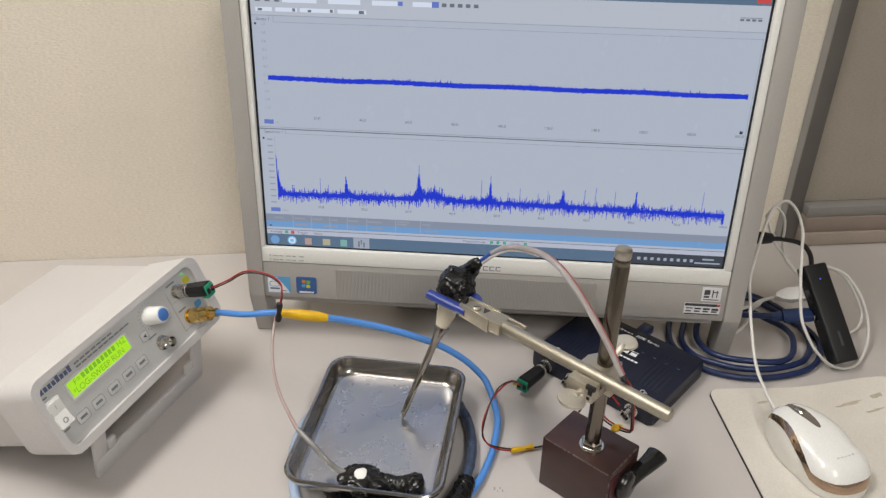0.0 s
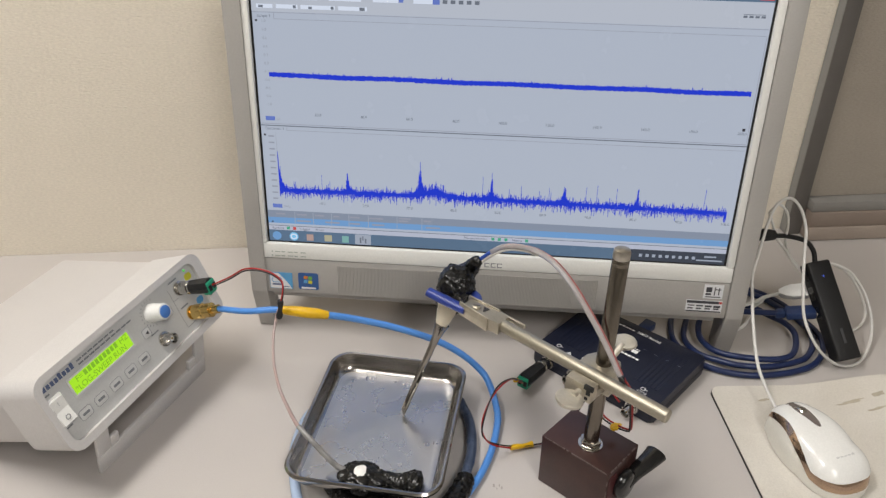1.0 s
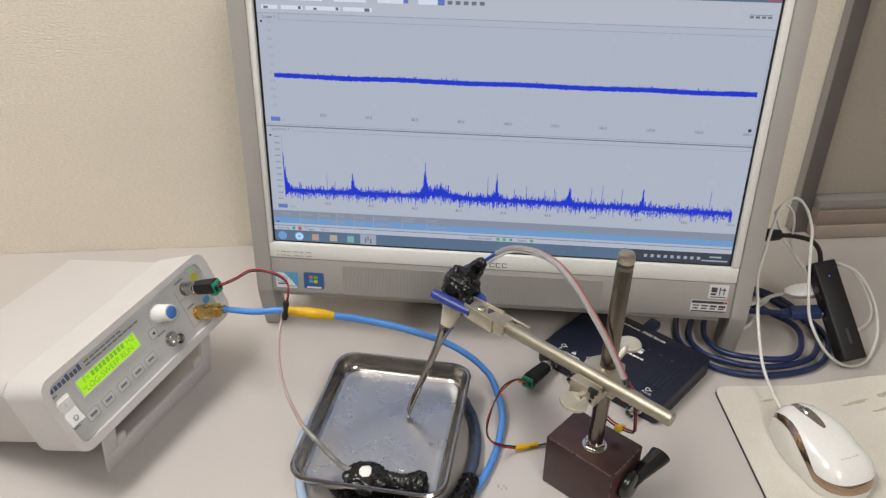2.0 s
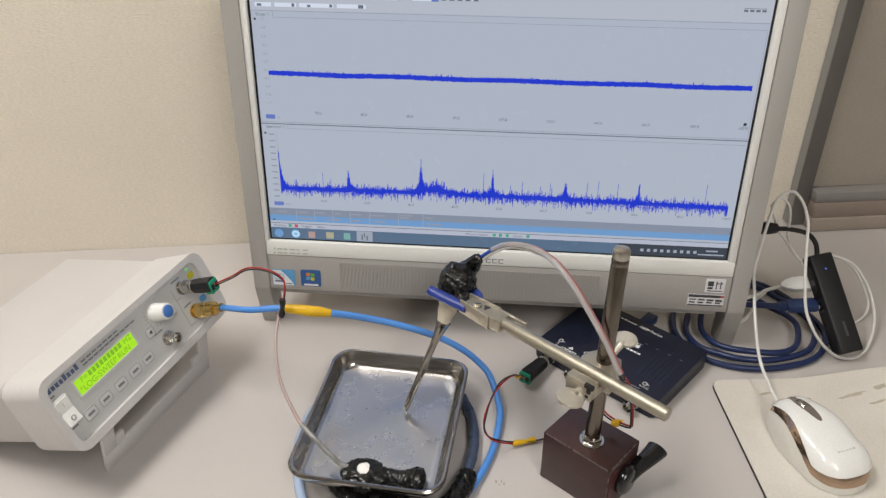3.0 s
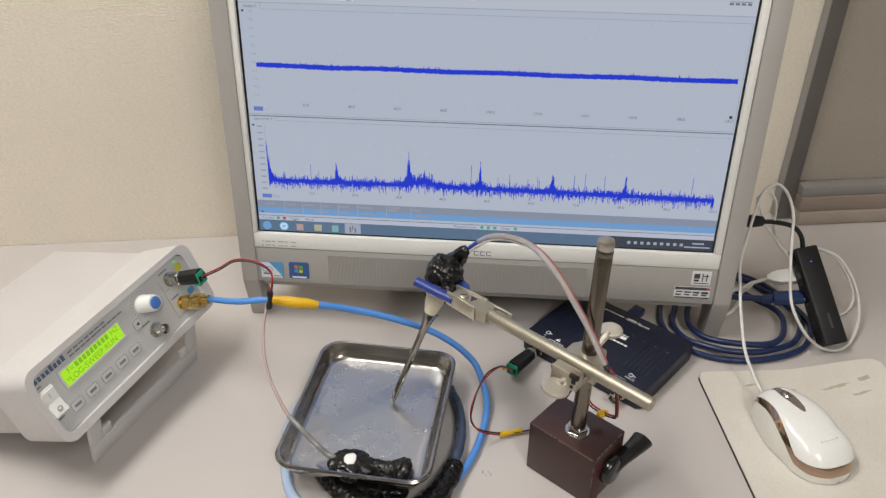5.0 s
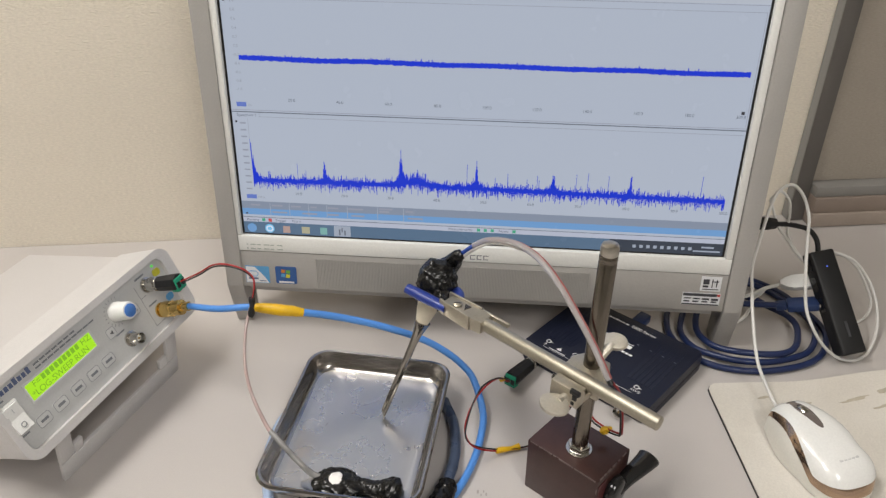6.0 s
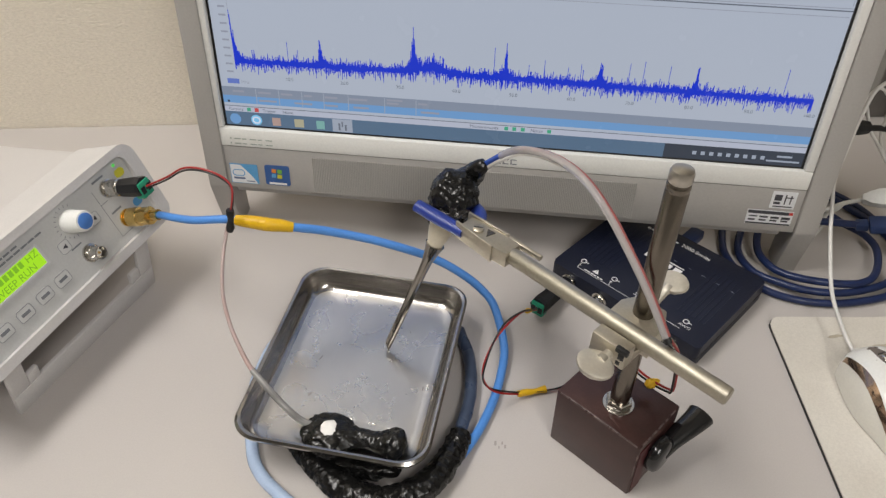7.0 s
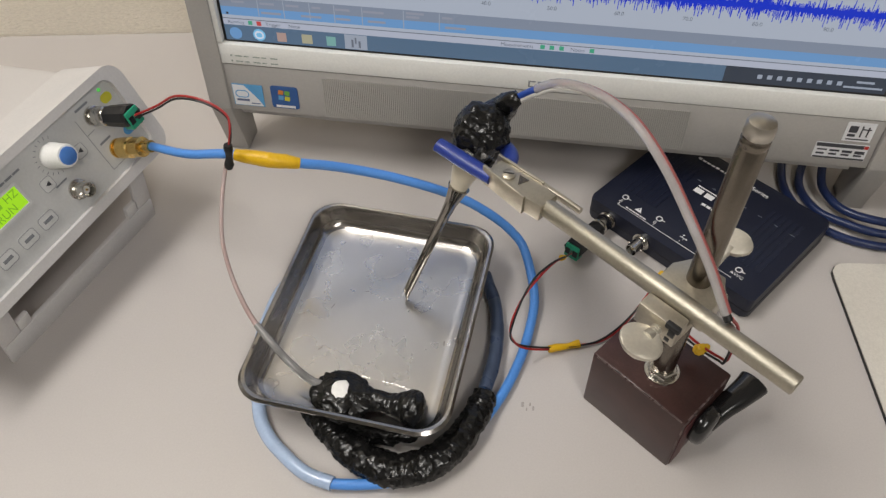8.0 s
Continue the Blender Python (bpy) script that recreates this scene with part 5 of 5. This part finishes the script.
build_scope()
a0 = PX @ Vector((0.0185, -0.0030, 0.0098))
a1 = Vector((0.1350, 0.6450, 0.0150))
terminal_adapter("terminal_adapter", a0, a1, "black adapter with green screw terminal on the scope box")
lead = thing("pickup_lead", pose(0.1350, 0.6363, 0), "thin red and black twin lead with yellow tape", "cable")
R1 = [(0.1340, 0.6400, 0.0170), (0.1285, 0.6220, 0.0340), (0.1211, 0.6010, 0.0540), (0.1109, 0.5800, 0.0630), (0.1023, 0.5680, 0.0570), (0.0969, 0.5580, 0.0440), (0.0985, 0.5590, 0.0270), (0.1070, 0.5613, 0.0150), (0.1250, 0.5700, 0.0040), (0.1420, 0.5760, 0.0025), (0.1560, 0.5810, 0.0025), (0.1690, 0.5930, 0.0030),
      (0.1830, 0.6110, 0.0130), (0.1933, 0.6258, 0.0200), (0.2022, 0.6326, 0.0220), (0.2122, 0.6337, 0.0190), (0.2220, 0.6250, 0.0120)]
part("red_wire", tube(rel(lead, R1), 0.00075, 8, 10), M_REDWIRE, lead)
part("black_wire", tube([v + Vector((0.0012 * math.sin(i * 1.7), 0.0010 * math.cos(i * 1.7), 0.0013)) for i, v in enumerate(rel(lead, R1))], 0.00065, 8, 10), M_BLKWIRE, lead)
part("yellow_tape", tube(rel(lead, [(0.1220, 0.5690, 0.0050), (0.1330, 0.5735, 0.0034), (0.1415, 0.5765, 0.0032)]), lambda t: 0.0022 + 0.0004 * math.sin(8 * t), 10, 6, rough=0.1, freq=300), M_YELTAPE, lead, "yellow tape round the wires")
part("yellow_tape", lump(Vector((0.1262, 0.6160, 0.0400)) - lead.matrix_world.translation, (0.0028, 0.0020, 0.0016), Matrix.Rotation(0.5, 3, "Z"), 5.0, 0.2, 300), M_YELTAPE, lead, "yellow tape scrap")

part("yellow_tape", lump(Vector((0.1928, 0.6252, 0.0206)) - lead.matrix_world.translation, (0.0034, 0.0024, 0.0020), Matrix.Rotation(0.9, 3, "Z"), 7.0, 0.2, 300), M_YELTAPE, lead, "yellow tape scrap")

# ---- mouse and mat ----
PADM = axes((0.3125, 0.6628, 0), (0.9965, 0.084, 0), (-0.084, 0.9965, 0))
pad = thing("mouse_mat", PADM, "cream mouse mat with brown stains, dark rubber underside and curled corner", "mat")
PW, PD = 0.174, 0.175


def curl(x, y):
    """Height of the mat's far corner, which has curled up off the desk."""
    k = max(0.0, min(1.0, (x / PW - 0.42) / 0.58)) * max(0.0, min(1.0, (y + 0.085) / 0.085))
    return 0.0125 * k * k * (3 - 2 * k)


def mat_layer(grow, z0, z1, n=26):
    """A thin sheet with round corners that follows the curl."""
    b = bmesh.new()
    w, d, r = PW + 2 * grow, PD + 2 * grow, 0.010
    sheets = []
    for z in (z0, z1):
        sheet = []
        for i in range(n + 1):
            row = []
            for j in range(n + 1):
                x, y = w * (i / n - 0.5), d * (j / n - 0.5)
                ex, ey = abs(x) - (w / 2 - r), abs(y) - (d / 2 - r)
                if ex > 0 and ey > 0:
                    k = max(ex, ey) / math.hypot(ex, ey)
                    x, y = math.copysign(w / 2 - r + ex * k, x), math.copysign(d / 2 - r + ey * k, y)
                x, y = x + PW / 2, y - PD / 2
                row.append(b.verts.new((x, y, z + curl(x, y))))
            sheet.append(row)
        sheets.append(sheet)
    for sheet in sheets:
        for p, q in zip(sheet, sheet[1:]):
            for j in range(n):
                b.faces.new((p[j], p[j + 1], q[j + 1], q[j]))
    rims = [[s_[i][0] for i in range(n)] + [s_[n][j] for j in range(n)] + [s_[n - i][n] for i in range(n)] + [s_[0][n - j] for j in range(n)] for s_ in sheets]
    for i in range(4 * n):
        b.faces.new((rims[0][i], rims[0][(i + 1) % (4 * n)], rims[1][(i + 1) % (4 * n)], rims[1][i]))
    return b


part("rubber", mat_layer(0.0004, 0.0002, 0.0022), M_BLACK, pad, "dark rubber backing")
part("surface", mat_layer(0.0, 0.0024, 0.0034), M_PAD, pad, "worn cream top")
for x, y, w, l, a in ((0.075, -0.030, 0.004, 0.020, 5), (0.122, -0.028, 0.0035, 0.026, -4), (0.150, -0.022, 0.005, 0.012, 10), (0.046, -0.020, 0.003, 0.012, 0), (0.142, -0.038, 0.003, 0.016, 12)):
    pts = []
    for i in range(24):
        t = 2 * math.pi * i / 24
        k = 1 + 0.45 * noise.noise(Vector((math.cos(t) * 1.8 + x * 90, math.sin(t) * 1.8, y * 70)))
        pts.append((x + l / 2 * k * math.cos(t), y + w / 2 * k * math.sin(t) + 0.1 * l * math.cos(t)))
    b = bmesh.new()
    hub_v = b.verts.new((x, y, curl(x, y) + 0.00352))
    rim = [b.verts.new((px_, py_, curl(px_, py_) + 0.00346)) for px_, py_ in pts]
    for p, q in zip(rim, rim[1:] + rim[:1]):
        b.faces.new((hub_v, p, q))
    part("stain", b, M_STAIN, pad, "faint brown stain")

MD = Vector((0.0325, -0.0850, 0)).normalized()      # from the mouse's nose to its tail
MOUSE = axes((0.3608, 0.6205, 0.0036), MD, (0.94, 0.34, 0))


def build_mouse():
    m = thing("computer_mouse", MOUSE, "glossy white corded mouse with a chrome band, on the cream mat", "mouse")
    L = 0.0970

    def half_width(t):
        tail = math.sqrt(max(0.0, 1 - ((t - 0.74) / 0.26) ** 2)) if t > 0.74 else 1
        return 0.0266 * (math.sin(math.pi * (0.10 + 0.80 * min(t, 0.62))) ** 0.55) * (1.0 - 0.06 * math.cos(2 * math.pi * min(t, 0.62))) * min(1, (t / 0.05) ** 0.5 if t < 0.05 else 1) * tail

    def top(t):
        tail = max(0.0, 1 - ((t - 0.66) / 0.34) ** 2.4) ** 0.5 if t > 0.66 else 1
        return (0.017 + 0.0150 * math.sin(math.pi * (min(t, 0.66) * 0.95 + 0.06) ** 0.85)) * min(1, 0.70 + t * 3) * tail

    def shell(v0, v1, grow, u0=0.0, u1=1.0, n=44, k=24):
        """The skin between two heights (0 at the mat, 1 at the crown)."""
        b = bmesh.new()
        rows = []
        for i in range(n + 1):
            t = u0 + (u1 - u0) * math.sin(math.pi * 0.5 * i / n)
            tt = min(0.9995, max(0.0015, t))
            w, h = half_width(tt) + grow, top(tt) + grow
            row = []
            for j in range(k + 1):
                s = v0 + (v1 - v0) * j / k              # angle round the section
                a = math.pi * s
                c, q = math.cos(a), math.sin(a)
                x = w * (abs(c) ** 0.62) * (1 if c > 0 else -1)
                z = h * (q ** 0.72)
                row.append(b.verts.new((L * t, x, z + 0.0008)))
            rows.append(row)
        for p, q in zip(rows, rows[1:]):
            for j in range(k):
                b.faces.new((p[j], p[j + 1], q[j + 1], q[j]))
        return b

    b = shell(0.0, 1.0, 0.0)
    bmesh.ops.holes_fill(b, edges=[e for e in b.edges if e.is_boundary], sides=0)
    part("body", b, M_MOUSESIDE, m, "cream lower body")
    # glossy top shell, wider towards the tail, and the chrome band under it
    def patch(edge, grow, u0, u1):
        b = bmesh.new()
        n, k = 48, 22
        rows = []
        for i in range(n + 1):
            t = u0 + (u1 - u0) * math.sin(math.pi * 0.5 * i / n)
            tt = min(0.9995, max(0.0015, t))
            w, h = half_width(tt) + grow, top(tt) + grow
            e = edge(tt)
            row = []
            for j in range(k + 1):
                a = math.pi * (e + (1 - 2 * e) * j / k)
                c, q = math.cos(a), math.sin(a)
                row.append(b.verts.new((L * t, w * (abs(c) ** 0.62) * (1 if c > 0 else -1), h * (max(q, 0) ** 0.72) + 0.0008)))
            rows.append(row)
        for p, q in zip(rows, rows[1:]):
            for j in range(k):
                b.faces.new((p[j], p[j + 1], q[j + 1], q[j]))
        return b

    def level(e0, t):
        """The section angle that keeps the height reached at the start of the tail."""
        ref = top(0.66) * math.sin(math.pi * e0) ** 0.72
        return min(0.4995, math.asin(min(1, (ref / max(top(t), 1e-4)) ** (1 / 0.72))) / math.pi)

    def shell_edge(t):
        return max(0.130 + 0.190 * math.sin(math.pi * min(1, (t + 0.12) / 0.88)) ** 1.2, level(0.130, max(t, 0.66)))

    def band_edge(t):
        return max(0.060 + 0.165 * math.sin(math.pi * min(1, (t + 0.12) / 0.88)) ** 1.2, level(0.042, max(t, 0.66)))

    def reach(edge):
        """How far along the mouse a band's edge comes before it closes over the tail."""
        return next(k / 1000 for k in range(700, 1000) if edge(k / 1000) > 0.499)

    part("chrome_band", patch(band_edge, 0.0005, 0.07, reach(band_edge)), M_AMBER, m, "brownish chrome band")
    part("top_shell", patch(shell_edge, 0.0011, 0.0, reach(shell_edge)), M_MOUSE, m, "glossy white top shell")
    b = bmesh.new()
    rows = []
    for i in range(21):
        t = 0.08 + 0.40 * i / 20
        w = 0.0080 * math.sqrt(max(0.0, 1 - ((i - 10) / 10.2) ** 2))
        rows.append([b.verts.new((L * t, w * c, top(t) + 0.0022 - 0.0006 * abs(c))) for c in (-1, -0.5, 0, 0.5, 1)])
    for p, q in zip(rows, rows[1:]):
        for j in range(4):
            b.faces.new((p[j], p[j + 1], q[j + 1], q[j]))
    well = part("wheel_well", b, M_SMOKE, m, "smoky glossy oval round the wheel")
    part("wheel", lathe([(0.0080, -0.003), (0.0088, -0.002), (0.0088, 0.002), (0.0080, 0.003)], pose(L * 0.25, 0, top(0.25) - 0.0052, 90, 0, 0), 24), M_CHROME, well)
    b = bmesh.new()
    for i in range(5):
        y = -0.008 + 0.0036 * i
        t = 0.76
        box(L * t, L * t + 0.0030, y, y + 0.0026, top(t) + 0.0008, top(t) + 0.0014, bm=b)
    part("maker_bar", b, M_LINEPALE, m, "plain grey bars of the maker's name", False)
    return m


build_mouse()

# ---- the hub, its plugs and cables beside the computer ----
HA, HB = Vector((0.4535, 0.7060, 0.0125)), Vector((0.4305, 0.7680, 0.0775))     # low end, high end
hub = thing("usb_hub", axes(HA, HB - HA, Vector((-0.95, -0.2, 0.0))), "slim black hub with blue light, propped on its cable", "hub")
HL = (HB - HA).length
part("body", box(-0.004, HL + 0.004, -0.0125, 0.0125, -0.0080, 0.0080, 0.0022, 3), M_BLACK, hub, "black plastic body")
hz = 1 if hub.matrix_world.to_3x3().col[2].y < 0 else -1
part("indicator", lathe([(0.0009, 0), (0.0007, 0.0004)], pose(HL - 0.012, 0.0, hz * 0.0080, 0 if hz > 0 else 180), 10), S_BLED, hub, "small blue light")
part("maker_bar", box(0.012, 0.027, -0.0014, 0.0014, hz * 0.0081 - 0.0001, hz * 0.0081 + 0.0001), mat("faded_hub_print", (0.05, 0.05, 0.055), 0.5), hub, "plain grey bar of the maker's name")
for x in (0.046, 0.066, 0.086):
    part("port", box(x - 0.0068, x + 0.0068, 0.0118, 0.0129, -0.0035, 0.0035), M_GLOSSBLACK, hub)
cablek = [(0.4300, 0.7690, 0.0800), (0.4275, 0.7745, 0.0915), (0.4176, 0.7770, 0.1016), (0.3975, 0.7750, 0.1074), (0.3800, 0.7700, 0.1100)]
part("cable", tube(rel(hub, cablek), 0.0024, 12, 10), M_BLACK, hub, "short stiff black cable")
part("plug", tube(rel(hub, [(0.3820, 0.7690, 0.1115), (0.3680, 0.7650, 0.1135), (0.3520, 0.7620, 0.1150)]), lambda t: 0.0052 + 0.0012 * min(1, t * 3), 8, 8), M_BLACK, hub, "black plug in the computer's side")

usb = thing("blue_usb_cable", pose(0.38, 0.74, 0), "coiled dark blue data cable lying behind the mat", "cable")
C1 = [(0.2700, 0.7850, 0.0090), (0.3000, 0.8200, 0.0060), (0.3500, 0.8420, 0.0036), (0.3952, 0.8355, 0.0036), (0.4224, 0.8130, 0.0036), (0.4380, 0.7813, 0.0036), (0.4465, 0.7560, 0.0036), (0.4451, 0.7349, 0.0036), (0.4320, 0.7100, 0.0036),
      (0.4095, 0.6929, 0.0036), (0.3705, 0.6821, 0.0036), (0.3380, 0.6838, 0.0036), (0.3130, 0.6956, 0.0036), (0.2977, 0.7175, 0.0036), (0.2933, 0.7460, 0.0036), (0.3060, 0.7850, 0.0040), (0.3500, 0.8210, 0.0090), (0.3979, 0.8224, 0.0050), (0.4209, 0.8002, 0.0040),
      (0.4330, 0.7805, 0.0040), (0.4385, 0.7614, 0.0040), (0.4359, 0.7386, 0.0040), (0.4239, 0.7164, 0.0045), (0.4085, 0.7030, 0.0060), (0.3779, 0.6900, 0.0085), (0.3501, 0.6890, 0.0090), (0.3302, 0.6978, 0.0070), (0.3122, 0.7131, 0.0042), (0.3047, 0.7383, 0.0040), (0.3140, 0.7700, 0.0060)]
C2 = [(0.3140, 0.7700, 0.0060), (0.3500, 0.7950, 0.0110), (0.3850, 0.7890, 0.0110), (0.4010, 0.7755, 0.0100), (0.4131, 0.7630, 0.0100), (0.4185, 0.7483, 0.0095), (0.4148, 0.7297, 0.0095), (0.4074, 0.7134, 0.0100), (0.3960, 0.7010, 0.0120), (0.3784, 0.6940, 0.0140),
      (0.3531, 0.6950, 0.0145), (0.3342, 0.7030, 0.0120), (0.3231, 0.7153, 0.0105), (0.3184, 0.7360, 0.0105), (0.3260, 0.7600, 0.0160), (0.3450, 0.7620, 0.0230), (0.3700, 0.7530, 0.0290), (0.3952, 0.7450, 0.0340)]
part("cord", tube(rel(usb, C1), 0.0031, 12, 8), M_DBLUE, usb)
part("cord", tube(rel(usb, C2), 0.0031, 12, 8), M_DBLUE, usb)
pb = axes((0.4030, 0.7445, 0.0348), Vector((0.0330, -0.0060, 0.0080)), (0, 1, 0))
pb.translation = pb.translation - usb.matrix_world.translation
b = box(0, 0.028, -0.0075, 0.0075, -0.0042, 0.0042, 0.0018)
bmesh.ops.transform(b, matrix=pb, verts=b.verts)
pl_ = part("plug", b, M_NAVYPLUG, usb, "dark blue data plug")
b = box(0.0282, 0.036, -0.0060, 0.0060, -0.0022, 0.0022, 0.0003)
bmesh.ops.transform(b, matrix=pb, verts=b.verts)
part("contact", b, M_CHROME, pl_)
b = box(-0.010, -0.0002, -0.0045, 0.0045, -0.0036, 0.0036, 0.0015)
bmesh.ops.transform(b, matrix=pb, verts=b.verts)
part("collar", b, M_NAVYPLUG, pl_)

mc = thing("mouse_cable", pose(0.3612, 0.6110, 0), "thin white mouse cable looping up in the air to the hub", "cable")
MC = [(0.3600, 0.6190, 0.0170), (0.3579, 0.6230, 0.0190), (0.3554, 0.6380, 0.0225), (0.3536, 0.6670, 0.0301), (0.3547, 0.7000, 0.0511), (0.3568, 0.7220, 0.0673), (0.3580, 0.7370, 0.0828), (0.3640, 0.7500, 0.1020), (0.3708, 0.7620, 0.1301), (0.3773, 0.7680, 0.1459), (0.3882, 0.7680, 0.1531),
      (0.3978, 0.7620, 0.1453), (0.4033, 0.7520, 0.1291), (0.4027, 0.7420, 0.1133), (0.4007, 0.7250, 0.0915), (0.4030, 0.7100, 0.0613), (0.4083, 0.7000, 0.0457), (0.4220, 0.6960, 0.0260), (0.4420, 0.7000, 0.0080), (0.4608, 0.7043, 0.0025), (0.4772, 0.7156, 0.0040),
      (0.4934, 0.7406, 0.0100), (0.4986, 0.7580, 0.0200), (0.4974, 0.7708, 0.0320), (0.4913, 0.7810, 0.0450), (0.4776, 0.7880, 0.0600), (0.4580, 0.7880, 0.0690), (0.4440, 0.7800, 0.0740)]
part("cord", tube(rel(mc, MC), 0.0015, 10, 8), M_CABLEW, mc)

wc = thing("white_usb_cable", pose(0.36, 0.76, 0), "white cable with a plug in the hub, looping behind the computer", "cable")
WC = [(0.3560, 0.7740, 0.0180), (0.3694, 0.7720, 0.0233), (0.3811, 0.7700, 0.0303), (0.3884, 0.7680, 0.0377), (0.4017, 0.7660, 0.0445)]
part("cord", tube(rel(wc, WC), 0.0019, 10, 8), M_CABLEW, wc)
WD = [(0.3884, 0.7680, 0.0377), (0.3860, 0.7690, 0.0310), (0.3820, 0.7743, 0.0200), (0.3809, 0.7722, 0.0090), (0.3711, 0.7631, 0.0022), (0.3560, 0.7540, 0.0022)]
part("cord", tube(rel(wc, WD), 0.0019, 10, 8), M_CABLEW, wc)
pb = axes((0.4010, 0.7660, 0.0450), Vector((0.0300, -0.0070, 0.0095)), (0.3, 0.75, 0.6))
pb.translation = pb.translation - wc.matrix_world.translation
b = bmesh.new()
prism([(0, -0.0030), (0.007, -0.0045), (0.011, -0.0072), (0.034, -0.0072), (0.036, -0.0062), (0.036, 0.0062), (0.034, 0.0072), (0.011, 0.0072), (0.007, 0.0045), (0, 0.0030)], -0.0045, 0.0045, pb, b, 0.0010)
part("plug", b, M_WHITE, wc, "white moulded plug")
WE = [(0.3743, 0.7740, 0.1340), (0.3824, 0.7750, 0.1424), (0.3922, 0.7750, 0.1332), (0.3961, 0.7750, 0.1185), (0.3970, 0.7750, 0.1050), (0.4010, 0.7755, 0.0930), (0.4090, 0.7740, 0.0810), (0.4215, 0.7700, 0.0690)]
part("cord", tube(rel(wc, WE), 0.0013, 10, 8), M_CABLEW, wc)
WF = [(0.3743, 0.7740, 0.1340), (0.3782, 0.7720, 0.1248), (0.3865, 0.7720, 0.1075), (0.3965, 0.7720, 0.0952), (0.4085, 0.7720, 0.0801), (0.4210, 0.7680, 0.0680)]
part("cord", tube(rel(wc, WF), 0.0013, 10, 8), M_CABLEW, wc)
WG = [(0.4440, 0.7800, 0.0700), (0.4677, 0.8000, 0.0600), (0.4884, 0.8060, 0.0450), (0.4995, 0.8000, 0.0300), (0.5073, 0.7893, 0.0120), (0.4987, 0.7738, 0.0040), (0.4780, 0.7600, 0.0022), (0.4600, 0.7560, 0.0022)]
part("cord", tube(rel(wc, WG), 0.0013, 10, 8), M_CABLEW, wc)
